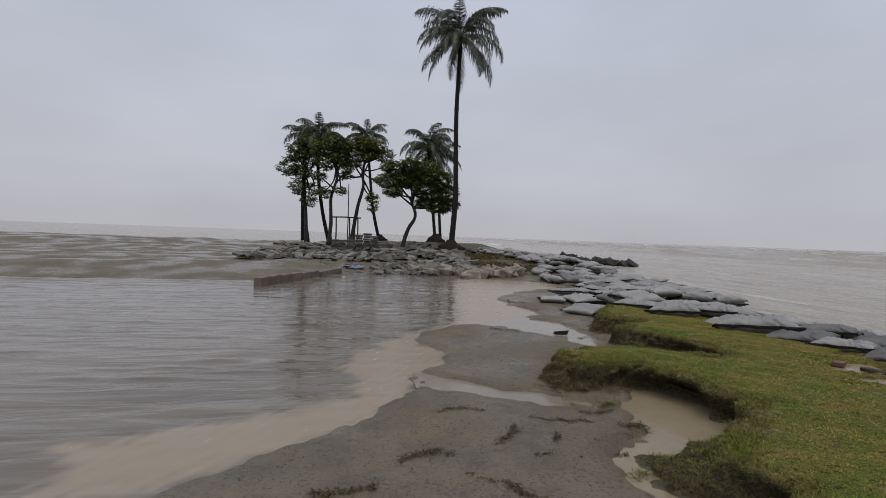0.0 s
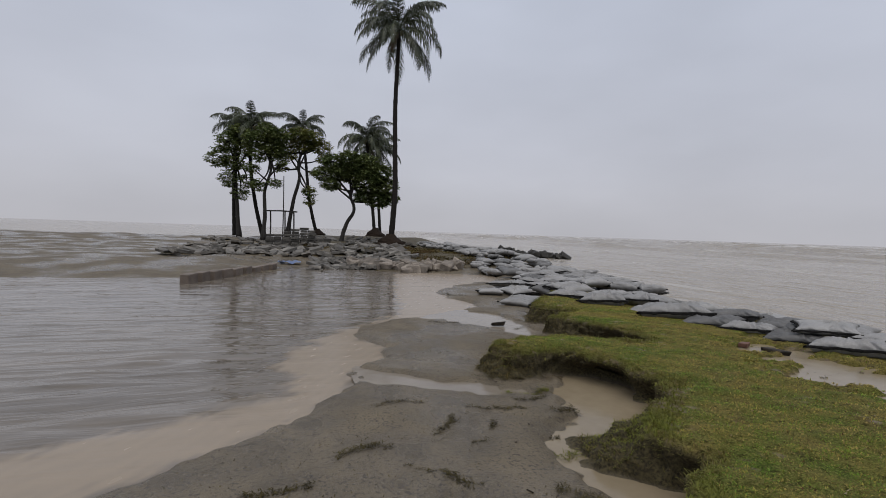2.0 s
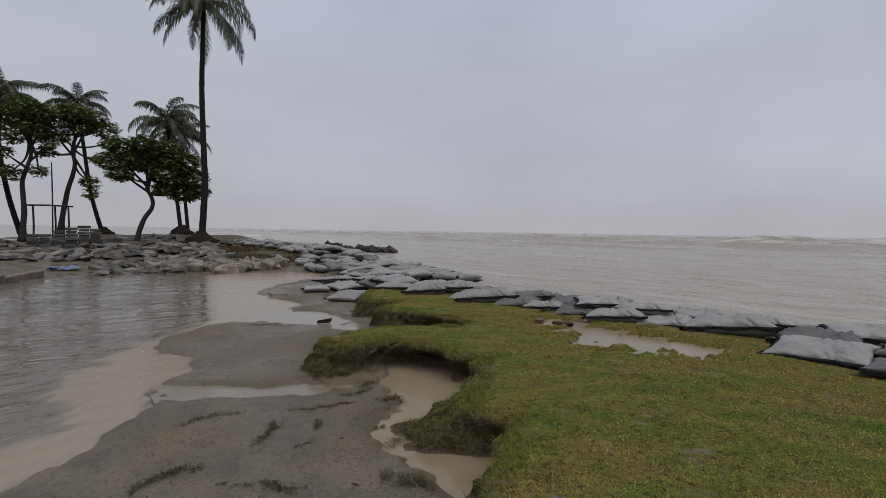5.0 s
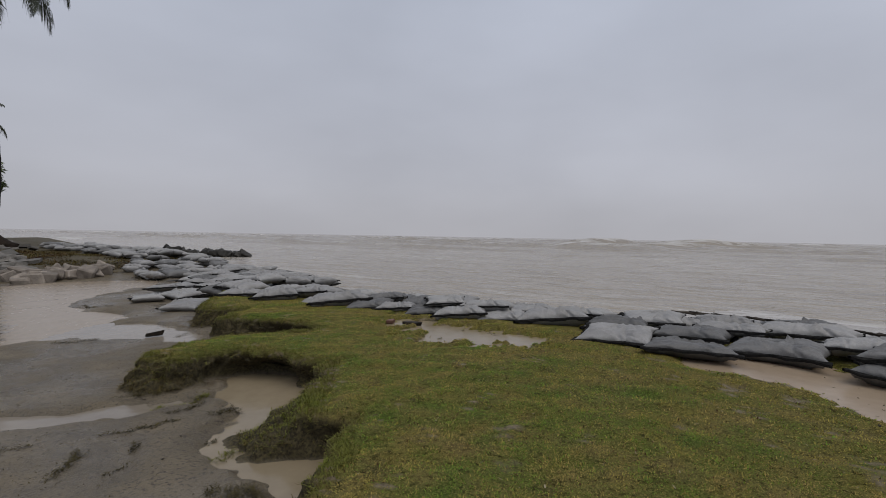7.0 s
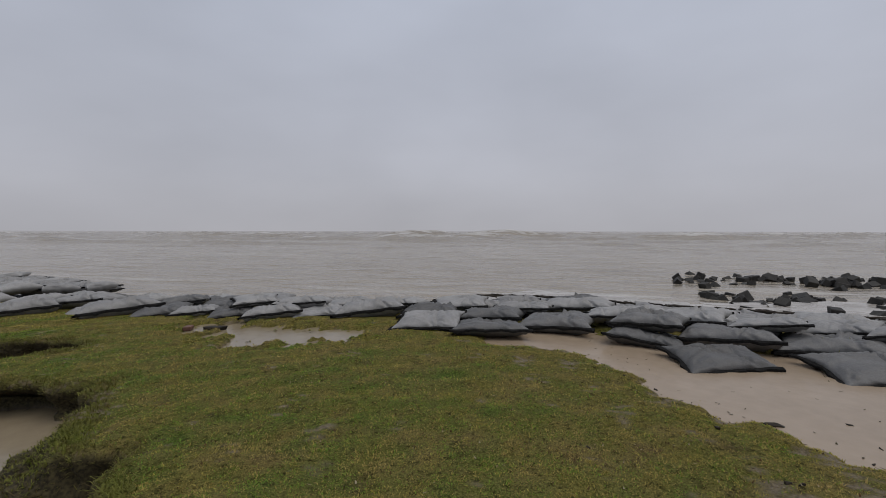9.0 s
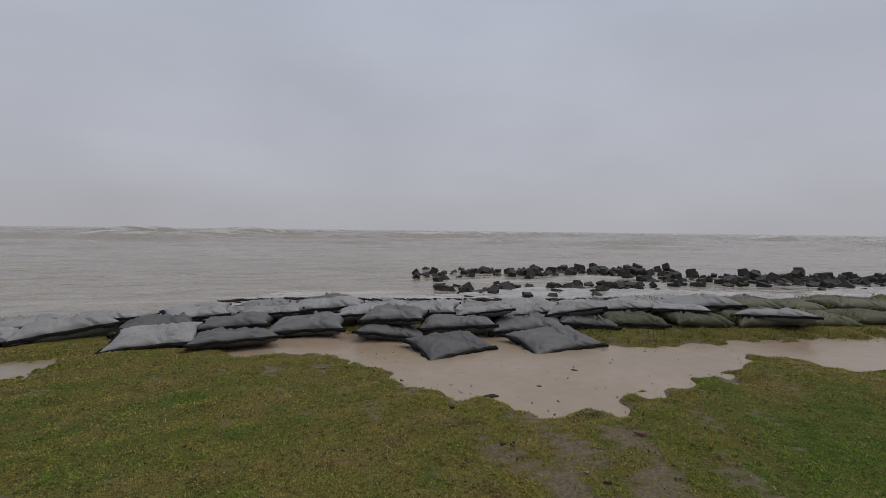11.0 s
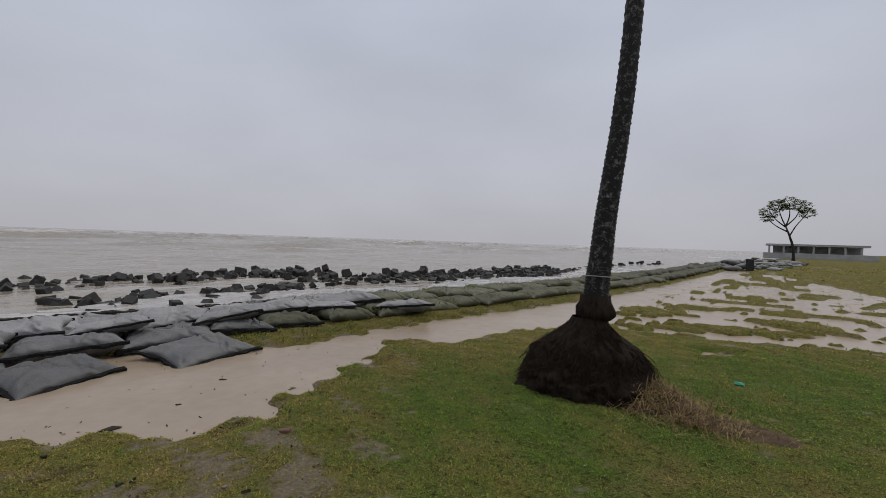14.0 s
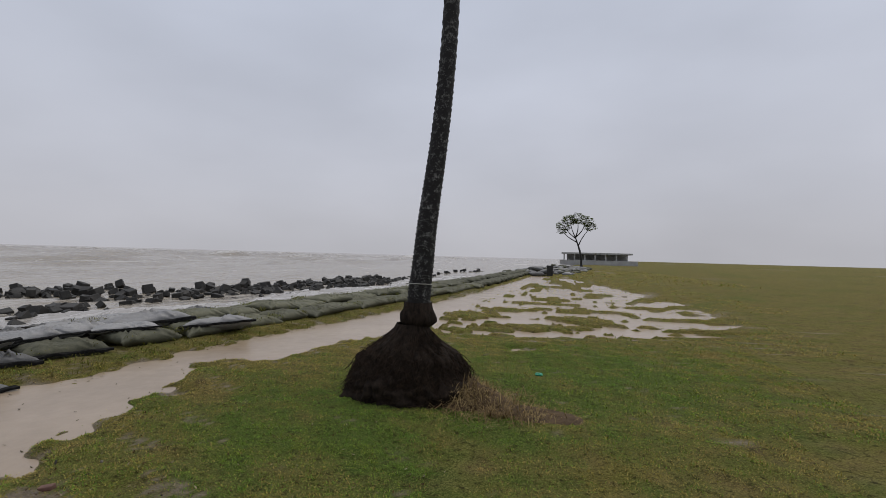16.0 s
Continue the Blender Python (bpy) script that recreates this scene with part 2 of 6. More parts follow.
for bag_cloth in (M_BAG, M_BAGW, M_BAGG):
    creased(bag_cloth)
M_SEAM = surface("seam_thread", (0.008, 0.008, 0.008), (0.020, 0.019, 0.018), 20, 0.9, bump=0.3, spec=0.08)
M_BLOCK = surface("wet_dark_concrete", (0.018, 0.0175, 0.016), (0.055, 0.052, 0.047), 4, 0.55, 0.8, 0.5, 60, spread=0.35, spec=0.25)
M_SLAB = surface("weathered_concrete", (0.055, 0.051, 0.045), (0.195, 0.182, 0.162), 3, 0.6, 0.8, 0.5, 50, spread=0.4, spec=0.3)
M_PINK = surface("broken_pale_stone", (0.10, 0.085, 0.070), (0.26, 0.225, 0.188), 4, 0.6, 0.8, 0.5, 50, spread=0.35, spec=0.3)
M_BARK = surface("palm_bark", (0.010, 0.009, 0.008), (0.032, 0.027, 0.023), 8, 0.8, bump=0.8, grain=50, stretch=(1, 1, 1.5), contrast=(0.4, 0.75), spec=0.2)
M_LICHEN = surface("lichen_bark", (0.012, 0.010, 0.009), (0.21, 0.205, 0.19), 16, 0.85, bump=0.8, grain=55, contrast=(0.51, 0.71))
M_ROOT = surface("fibrous_roots", (0.008, 0.006, 0.005), (0.036, 0.025, 0.017), 12, 0.9, bump=1.0, grain=80, stretch=(2.5, 2.5, 0.6), spec=0.12)
M_SOIL = surface("bare_brown_soil", (0.040, 0.026, 0.015), (0.110, 0.074, 0.042), 9, 0.9, bump=1.0, grain=50, spec=0.12)
M_FIBRE = surface("root_fibre", (0.008, 0.006, 0.005), (0.055, 0.037, 0.024), 14, 0.9, bump=0.3, spec=0.1)
M_WOOD = surface("tree_bark", (0.010, 0.009, 0.008), (0.030, 0.026, 0.022), 6, 0.85, bump=0.6, grain=40)
M_FROND = surface("palm_leaf", (0.020, 0.030, 0.014), (0.062, 0.072, 0.030), 1.3, 0.5, bump=0.1, grain=15, spread=0.3)
M_DRY = surface("dry_palm_leaf", (0.06, 0.045, 0.025), (0.12, 0.09, 0.05), 2, 0.7, bump=0.1, grain=15)
M_NUT = surface("coconut_husk", (0.07, 0.075, 0.03), (0.15, 0.12, 0.05), 6, 0.5, bump=0.2)
M_WIRE = surface("pale_wire", (0.25, 0.24, 0.2), (0.4, 0.38, 0.33), 20, 0.5, bump=0.1)
M_DEBRIS = surface("dark_wet_wood", (0.012, 0.010, 0.008), (0.042, 0.032, 0.022), 10, 0.7, bump=0.7, grain=60, spec=0.2)
M_BRICK = surface("wet_red_brick", (0.085, 0.040, 0.028), (0.15, 0.072, 0.05), 12, 0.7, bump=0.4)
M_TARP = surface("blue_plastic_sheet", (0.06, 0.09, 0.19), (0.15, 0.20, 0.32), 4, 0.35, bump=0.4)
M_GREENP = surface("green_plastic_scrap", (0.01, 0.2, 0.10), (0.02, 0.3, 0.16), 10, 0.4, bump=0.1)


def leafy(name, low, high, scale, rough, through_light=0.25):
    """Leaves and grass: colour varies by patch and by single blade, with some light passing through."""
    m = surface(name, low, high, scale, rough, bump=0, grain=scale * 6, contrast=(0.36, 0.64), spec=0.07)
    n, l = m.node_tree.nodes, m.node_tree.links
    b = n["Principled BSDF"]
    geo = n.new("ShaderNodeNewGeometry")
    hsv = n.new("ShaderNodeHueSaturation")
    rg = n.new("ShaderNodeMapRange")
    rg.inputs["To Min"].default_value, rg.inputs["To Max"].default_value = 0.62, 1.28
    l.new(geo.outputs["Random Per Island"], rg.inputs[0])
    l.new(rg.outputs[0], hsv.inputs["Value"])
    l.new(b.inputs["Base Color"].links[0].from_socket, hsv.inputs["Color"])
    l.new(hsv.outputs[0], b.inputs["Base Color"])
    tr = n.new("ShaderNodeBsdfTranslucent")
    l.new(hsv.outputs[0], tr.inputs[0])
    mx = n.new("ShaderNodeMixShader")
    mx.inputs[0].default_value = through_light
    l.new(b.outputs[0], mx.inputs[1])
    l.new(tr.outputs[0], mx.inputs[2])
    l.new(mx.outputs[0], n["Material Output"].inputs["Surface"])
    return m


M_TURF = leafy("turf_edge_grass", (0.135, 0.115, 0.036), (0.145, 0.165, 0.030), 1.6, 0.6)
M_LEAF = leafy("almond_leaf", (0.080, 0.115, 0.040), (0.185, 0.215, 0.080), 0.9, 0.4)
M_LEAF2 = leafy("yellowing_leaf", (0.085, 0.12, 0.034), (0.25, 0.235, 0.075), 0.9, 0.45)


# ---- mesh helpers ----
def mesh_of(name, verts, faces, mats, smooth=False, index=None):
    me = bpy.data.meshes.new(name)
    me.from_pydata([tuple(v) for v in verts], [], [tuple(int(i) for i in f) for f in faces])
    for m in (mats if isinstance(mats, (list, tuple)) else [mats]):
        me.materials.append(m)
    if smooth:
        me.polygons.foreach_set("use_smooth", [True] * len(me.polygons))
    if index is not None:
        me.polygons.foreach_set("material_index", [int(i) for i in index])
    me.update()
    return me


def thing(name, label, category, group="", kind="", at=(0, 0, 0), rz=0.0, data=None):
    ob = new(name, data)
    ob.matrix_basis = pose(*at, 0, 0, rz)
    return tagged(ob, label, category, group, kind)


def part(name, data, parent, label="", m=None):
    ob = new(name, data)
    ob.parent = parent
    if m is not None:
        ob.matrix_basis = m
    if label:
        ob["label"] = label
    return ob


def tube(points, radii, sides=10, knob=None, cap=True):
    """Verts and faces of a tube along points; knob(i, k) scales the ring radius."""
    pts = [Vector(p) for p in points]
    vs, fs = [], []
    side = Vector((1, 0, 0))
    for i, p in enumerate(pts):
        d = (pts[min(i + 1, len(pts) - 1)] - pts[max(i - 1, 0)]).normalized()
        side = (side - d * side.dot(d))
        side = side.normalized() if side.length > 1e-4 else d.orthogonal().normalized()
        other = d.cross(side)
        for k in range(sides):
            a = 2 * math.pi * k / sides
            r = radii[i] * (knob(i, k) if knob else 1.0)
            vs.append(p + (side * math.cos(a) + other * math.sin(a)) * r)
    for i in range(len(pts) - 1):
        for k in range(sides):
            k2 = (k + 1) % sides
            fs.append((i * sides + k, i * sides + k2, (i + 1) * sides + k2, (i + 1) * sides + k))
    if cap:
        fs.append(tuple(range(sides - 1, -1, -1)))
        fs.append(tuple((len(pts) - 1) * sides + k for k in range(sides)))
    return vs, fs


def spline(points, steps):
    """A smooth curve through points (Catmull-Rom), open."""
    p = [np.array(q, float) for q in points]
    p = [2 * p[0] - p[1]] + p + [2 * p[-1] - p[-2]]
    out = []
    for i in range(1, len(p) - 2):
        for k in range(steps):
            t = k / steps
            out.append(0.5 * (2 * p[i] + (p[i + 1] - p[i - 1]) * t + (2 * p[i - 1] - 5 * p[i] + 4 * p[i + 1] - p[i + 2]) * t * t + (3 * p[i] - p[i - 1] - 3 * p[i + 1] + p[i + 2]) * t ** 3))
    out.append(p[-2])
    return out


def signed(poly, x, y):
    """Distance to a closed outline, positive inside, for arrays x and y."""
    best = np.full(x.shape, 1e9)
    inside = np.zeros(x.shape, bool)
    n = len(poly)
    for i in range(n):
        (x1, y1), (x2, y2) = poly[i], poly[(i + 1) % n]
        dx, dy = x2 - x1, y2 - y1
        t = np.clip(((x - x1) * dx + (y - y1) * dy) / (dx * dx + dy * dy + 1e-12), 0, 1)
        best = np.minimum(best, np.hypot(x - x1 - t * dx, y - y1 - t * dy))
        if y1 != y2:
            inside ^= ((y1 > y) != (y2 > y)) & (x < (x2 - x1) * (y - y1) / (y2 - y1) + x1)
    return np.where(inside, best, -best)


WAVES = [(np.random.RandomState(7 + i).uniform(0, 6.283), np.random.RandomState(70 + i).uniform(0, 6.283), np.random.RandomState(700 + i).uniform(0.75, 1.35)) for i in range(28)]


def rough_field(x, y, size, first=0, count=7):
    """Smooth unevenness about 0 (roughly -1 to 1) with bumps of that size."""
    s = np.zeros(x.shape)
    for a, ph, k in WAVES[first:first + count]:
        q = 6.283 / size * k
        s += np.sin(q * (x * math.cos(a) + y * math.sin(a)) + ph + 0.8 * np.sin(q * 0.6 * (y * math.cos(a) - x * math.sin(a)) + ph * 2))
    return s / count * 1.6


def step(a, b, v):
    t = np.clip((v - a) / (b - a), 0, 1)
    return t * t * (3 - 2 * t)


# ---- the plan ----
SAND_Z, POOL_Z, PUDDLE_Z, SEA_Z = -0.36, -0.42, -0.05, -0.45
# inner foot of the sandbag wall: y -> x
WALL_Y = [-1400, -120, -70, -43, -28, -18.6, -14, -9.5, -6, -3, 0, 5, 9, 13, 18, 24, 32, 42, 60]
WALL_X = [-110.0, -7.0, -1.5, 1.6, 2.7, 3.9, 4.8, 5.6, 6.4, 7.0, 7.9, 7.5, 7.1, 7.4, 9.3, 10.6, 11.0, 11.5, 12.0]


def wall_x(y):
    return np.interp(y, WALL_Y, WALL_X)


TURF = [ (-4, -1.0), (-0.3, -0.2), (0.9, 0.9), (1.45, 1.8), (1.82, 2.2), (2.05, 2.4), (2.3, 2.5), (2.58, 2.66), (2.82, 2.88), (2.80, 3.2), (2.90, 3.52),
        (3.2, 3.76), (3.58, 4.05), (3.95, 4.42), (3.90, 4.78), (3.92, 5.1), (3.88, 5.5), (3.62, 5.85), (3.2, 5.98), (2.90, 6.1), (2.82, 6.45), (3.0, 6.75), (3.6, 6.85), (4.3, 6.72),
        (4.9, 6.35), (5.3, 6.12), (5.55, 6.6), (5.45, 7.25), (5.12, 7.9), (5.02, 8.4), (5.4, 8.75), (5.9, 9.1), (5.35, 9.5), (5.6, 10.2), (6.4, 11.2), (7.4, 12.2), (8.3, 12.6),
        (9.5, 9), (9.6, 0), (8.2, -6), (7.2, -12), (4.6, -28), (3.2, -43), (-7, -125), (-110, -1450), (-1450, -1450), (-1450, -3.0)]
POOL = [(-90, 3.2), (-2.0, 3.7), (-0.56, 4.72), (-0.27, 4.93), (0.09, 5.29), (0.41, 5.73), (0.71, 6.21), (1.0, 6.97), (1.36, 7.27), (1.61, 8.04), (1.4, 8.63), (1.25, 9.16),
        (1.57, 9.91), (2.75, 10.59), (3.0, 10.3), (3.5, 10.2), (4.2, 11.0), (5.12, 12.41), (4.78, 13.26), (4.64, 14.81), (6.24, 16.8), (8.25, 18.03), (9.8, 20.5), (6, 22.6), (4.4, 23.2),
        (2.7, 26.0), (0.1, 24), (-2, 19.9), (-90, 19.9)]
BAY = [(4.40, 4.60), (4.40, 5.30), (4.20, 5.90), (3.60, 5.95), (3.40, 5.59), (3.13, 5.66), (2.96, 5.05), (2.90, 4.70), (2.44, 4.50), (2.13, 4.22), (2.02, 3.84), (2.08, 3.48), (2.11, 3.17), (2.07, 2.90), (1.75, 2.40), (2.30, 2.40), (2.60, 2.70), (3.00, 2.90), (3.00, 3.30), (3.10, 3.60), (3.90, 4.10)]
CREEK = [(0.9, 6.9), (1.15, 6.78), (1.5, 6.45), (1.9, 6.12), (2.4, 5.85), (2.85, 5.70), (2.85, 5.2), (2.25, 5.35), (1.75, 5.62), (1.3, 5.95), (0.85, 6.35)]
NOTCH = [(4.6, 7.1), (5.3, 6.5), (5.3, 7.2), (4.95, 8.0), (4.85, 9.0), (4.95, 10.2), (4.7, 11.0), (4.1, 11.1), (3.2, 10.5), (3.3, 9.8), (3.9, 9.0), (4.1, 8.3)]
PUDDLE = [(6.7, 0.9), (6.45, 0.31), (6.4, -0.4), (5.88, -0.69), (5.25, -0.91), (4.74, -1.06), (4.48, -1.4), (4.3, -1.8), (3.9, -1.9), (3.6, -2.37), (3.68, -2.9), (3.82, -3.49), (4.04, -4.1),
          (4.1, -4.6), (4.5, -5.7), (4.9, -6.1), (4.4, -6.3), (3.8, -6.8), (3.75, -7.8), (3.2, -8.9), (1.7, -9.8), (-0.5, -10.0), (-3.0, -10.4), (-5.0, -12.5), (-5.5, -20), (-4.0, -30), (-2.5, -40), (1.2, -44),
          (2.6, -28), (3.6, -19), (4.3, -14), (4.9, -11), (5.4, -9), (5.8, -6.7), (5.7, -5.2), (6.2, -4.3), (7.2, -3.2), (8.0, -0.5), (7.9, 1.0)]
WETSPOT = [(7.6, 6.3), (6.2, 6.1), (5.8, 5.0), (5.3, 4.1), (5.6, 3.2), (6.5, 2.2), (7.7, 2.3)]
SMALL = [(0.85, -8.5), (0.5, -8.35), (0.05, -8.5), (0.0, -8.85), (0.4, -9.0), (0.8, -8.9)]


def turf_side(x, y):
    near = step(30, 12, np.hypot(x - 3, y - 5))
    return signed(TURF, x, y) + near * (0.10 * rough_field(x, y, 0.55, 0) + 0.05 * rough_field(x, y, 0.2, 8))


def slump(x, y):
    """How far the sods have slid out from the rim at this place on it; sheer where 0."""
    return (0.70 * np.exp(-((x - 2.93) ** 2 + (y - 3.60) ** 2) / 0.11) + 0.24 * np.exp(-((x - 2.32) ** 2 + (y - 2.52) ** 2) / 0.06) + 0.42 * np.exp(-((x - 2.86) ** 2 + (y - 6.25) ** 2) / 0.13)
            + 0.3 * np.exp(-((x - 5.4) ** 2 + (y - 9.6) ** 2) / 0.3) + 0.16 * np.exp(-((x - 5.05) ** 2 + (y - 8.3) ** 2) / 0.2))


def undercut(x, y):
    """How far the water has eaten in under the rim."""
    return 0.42 * np.exp(-((x - 3.80) ** 2 + (y - 5.45) ** 2) / 0.22) + 0.16 * np.exp(-((x - 4.0) ** 2 + (y - 4.5) ** 2) / 0.12) + 0.20 * np.exp(-((x - 5.3) ** 2 + (y - 6.9) ** 2) / 0.35) + 0.14 * np.exp(-((x - 2.80) ** 2 + (y - 3.0) ** 2) / 0.03) + 0.03


def fold(x, y, z, t):
    """Bends the ground at the turf edge into a lip, a hollow or slid face and a foot. Returns the new place and how far down the face it is (0 to 1)."""
    e = 0.06
    dx, dy = signed(TURF, x + e, y) - signed(TURF, x - e, y), signed(TURF, x, y + e) - signed(TURF, x, y - e)
    size = np.hypot(dx, dy) + 1e-6
    rx, ry = x - dx / size * t, y - dy / size * t
    w, u = slump(rx, ry), undercut(rx, ry)
    reach, inner = 0.34 + 1.2 * w, 0.10
    near = (t < inner) & (t > -reach) & (np.hypot(x - 3, y - 5) < 7.5) & (y < 11.5)
    s = np.clip((inner - t) / (reach + inner), 0, 1)
    at = [0, 0.14, 0.22, 0.32, 0.45, 0.60, 0.78, 1.0]
    down = np.interp(s, at, [0, 0.03, 0.13, 0.30, 0.52, 0.80, 1.0, 1.0])
    slid = np.interp(s, at, [0, 0, 0.12, 0.27, 0.5, 0.8, 1.0, 1.0])
    eaten = np.interp(s, at, [0, 0, 0, 0.25, 0.8, 1.0, 0.85, 0.0])
    plain = np.interp(s, at, [inner, 0.02, -0.025, -0.035, -0.04, -0.045, -0.06, 0.0]) - np.where(s > 0.78, (s - 0.78) / 0.22 * reach, 0)
    lump = (0.035 * rough_field(x, y, 0.22, 4) + 0.02 * rough_field(x, y, 0.09, 10)) * np.sin(np.pi * np.clip(down, 0, 1)) ** 0.5
    goal = plain - w * np.where(s > 0.78, slid * (1 - (s - 0.78) / 0.22), slid) + u * eaten + lump
    move = np.where(near, goal - t, 0)
    hi = 0.015 * rough_field(x, y, 0.5, 10) - 0.015
    lo = SAND_Z - 0.02 - 0.05 * step(-0.1, 0.1, signed(BAY, x, y))
    floor_ = lo + (np.minimum(z, lo + 0.06) - lo) * np.clip((s - 0.78) / 0.22, 0, 1)
    return x + dx / size * move, y + dy / size * move, np.where(near, hi + (floor_ - hi) * down, z), np.where(near, down, np.where(t > 0, 0, 1)), w, u


def height(x, y):
    """The ground's height over the whole plan."""
    t = turf_side(x, y)
    pd = np.maximum(signed(PUDDLE, x, y), np.maximum(signed(WETSPOT, x, y) - 0.30 + 0.30 * rough_field(x, y, 0.55, 5) + 0.22 * rough_field(x, y, 0.19, 9), signed(SMALL, x, y)))
    pd = pd + 0.16 * rough_field(x, y, 0.8, 3) + 0.10 * rough_field(x, y, 0.35, 12)
    south = step(-8.5, -10.5, y)
    pd = np.where(south > 0, np.minimum(pd, 0.6), pd)
    pd = pd - south * 1.6 * step(0.9, -1.0, x - np.interp(y, [-44, -20, -10], [-0.5, 2.0, 3.2])) * np.clip(rough_field(x * 0.5, y * 0.8, 1.6, 15) + 0.7 * rough_field(x * 0.7, y * 0.9, 0.62, 8) + 0.3 * rough_field(x, y, 0.25, 2) + 0.10, 0, 1)
    lawn = 0.022 * rough_field(x, y, 2.4, 5) + 0.012 * rough_field(x, y, 0.5, 10) + 0.02 - 0.125 * step(-0.22, 0.45, pd)
    lip = -0.05 * step(0.5, 0.0, t)
    pool = signed(POOL, x, y) + 0.12 * rough_field(x, y, 0.9, 2) + 0.05 * rough_field(x, y, 0.3, 14)
    wet = np.maximum(np.maximum(signed(BAY, x, y), signed(CREEK, x, y)), signed(NOTCH, x, y)) + 0.08 * rough_field(x, y, 0.5, 6)
    sand = SAND_Z + 0.018 * rough_field(x, y, 1.6, 1) + 0.006 * rough_field(x, y, 0.35, 9) + 0.03 * step(0.0, -1.2, pool)
    sand = sand - 0.12 * step(-0.12, 0.35, pool) - 0.6 * step(0.3, 4, pool) - 0.085 * step(-0.06, 0.10, wet)
    # embankment in the north
    bank = step(0.0, -4.5, signed(POOL, x, y)) * step(17.5, 24, y)
    sand = sand + bank * ((0.30 + 0.32 * step(-1.0, 3.5, x)) + 0.10 * rough_field(x, y, 2.6, 4))
    sand = sand + 0.055 * np.clip(y - 36, 0, 12) * step(54, 50, y) * bank
    z = sand + (lawn + lip - sand) * step(-0.06, 0.03, t)
    # falling away to the sea
    out = x - wall_x(y) - 1.5
    z = z + (-1.4 - z) * step(0.0, 5.0, out)
    z = z + (-2.0 - z) * step(54, 62, y)
    return z, t, pool


def axis(lo, hi, fine_lo, fine_hi, d, grow=1.13, cap=20.0):
    a = list(np.arange(fine_lo, fine_hi + d / 2, d))
    s, v = d, fine_hi
    while v < hi:
        s = min(s * grow, cap)
        v += s
        a.append(v)
    s, v, low = d, fine_lo, []
    while v > lo:
        s = min(s * grow, cap)
        v -= s
        low.append(v)
    return np.array(low[::-1] + a)


def grid_faces(nx, ny):
    i = np.arange(nx * ny).reshape(nx, ny)
    return np.stack([i[:-1, :-1], i[1:, :-1], i[1:, 1:], i[:-1, 1:]], -1).reshape(-1, 4)


def finer(a, lo, hi, d):
    return np.concatenate([a[a < lo - d], np.arange(lo, hi, d), a[a > hi + d]])


gx = finer(axis(-1500, 60, -1.0, 8.0, 0.075), 1.4, 5.8, 0.022)
gy = finer(axis(-1500, 70, -12.0, 12.5, 0.08), 1.6, 9.6, 0.022)
GX, GY = np.meshgrid(gx, gy, indexing="ij")
GZ, GT, GP = height(GX, GY)
FX, FY, FZ, FD, _, _ = fold(GX, GY, GZ, GT)
gf = grid_faces(len(gx), len(gy))


def lushness(x, y):
    """How green the lawn is: fresh round the near palm, worn and yellow elsewhere."""
    g = 0.95 * np.exp(-((x - 1.9) ** 2 + (y + 4.3) ** 2) / 3.2) + 0.95 * np.exp(-((x + 0.8) ** 2 + (y + 7.2) ** 2) / 5.5) + 0.35 * np.exp(-((x - 4.0) ** 2 + (y - 1.5) ** 2) / 5) + 0.6 * np.exp(-((x - 4.0) / 2.2) ** 2 - ((y - 8.0) / 4.2) ** 2)
    return g + 0.06 + 0.36 * rough_field(x, y, 1.3, 9) + 0.30 * rough_field(x, y, 0.38, 2)


def worn(x, y, z):
    """1 where grass stands close, 0 where feet and rain have bared the mud."""
    wear = rough_field(x, y, 0.62, 4) + 0.7 * rough_field(x, y, 0.17, 11)
    low_z = np.where(z < -0.11, 0.03, z)
    edge = signed(PUDDLE, x, y)
    wear = wear - 0.40 * np.exp(-((edge + 0.35) / 0.5) ** 2) * step(2.0, 0.5, y)
    return step(-1.15, -0.45, wear + 1.3 * np.clip(np.hypot(x - 2.6, y + 2.0) - 1.1, -0.8, 0.2) + 14 * np.clip(low_z, -0.06, 0.02))


gmean = GX.ravel()[gf].mean(1) - wall_x(GY.ravel()[gf].mean(1))
ground = thing("ground", "wet sand and rain-soaked trampled lawn with an eroded edge", "ground", kind="structure",
               data=mesh_of("ground", np.stack([FX.ravel(), FY.ravel(), FZ.ravel()], 1), gf, [M_GROUND, M_BED], True, (gmean > 2.5).astype(int)))
for name_, share in (("lawn", np.where(np.abs(GT) < 0.3, step(0.16, 0.02, FD), step(0.0, 0.07, GT))), ("soil", np.where(GT > -0.9, np.maximum(step(1.0, 0.86, FD), step(SAND_Z + 0.05, SAND_Z + 0.12, FZ)), 0.75 * step(21.5, 24, GY) * step(1.0, 3.5, GX))), ("lush", np.clip(lushness(GX, GY), 0, 1)), ("bare", 1 - worn(GX, GY, GZ))):
    ground.data.attributes.new(name_, "FLOAT", "POINT").data.foreach_set("value", share.ravel())


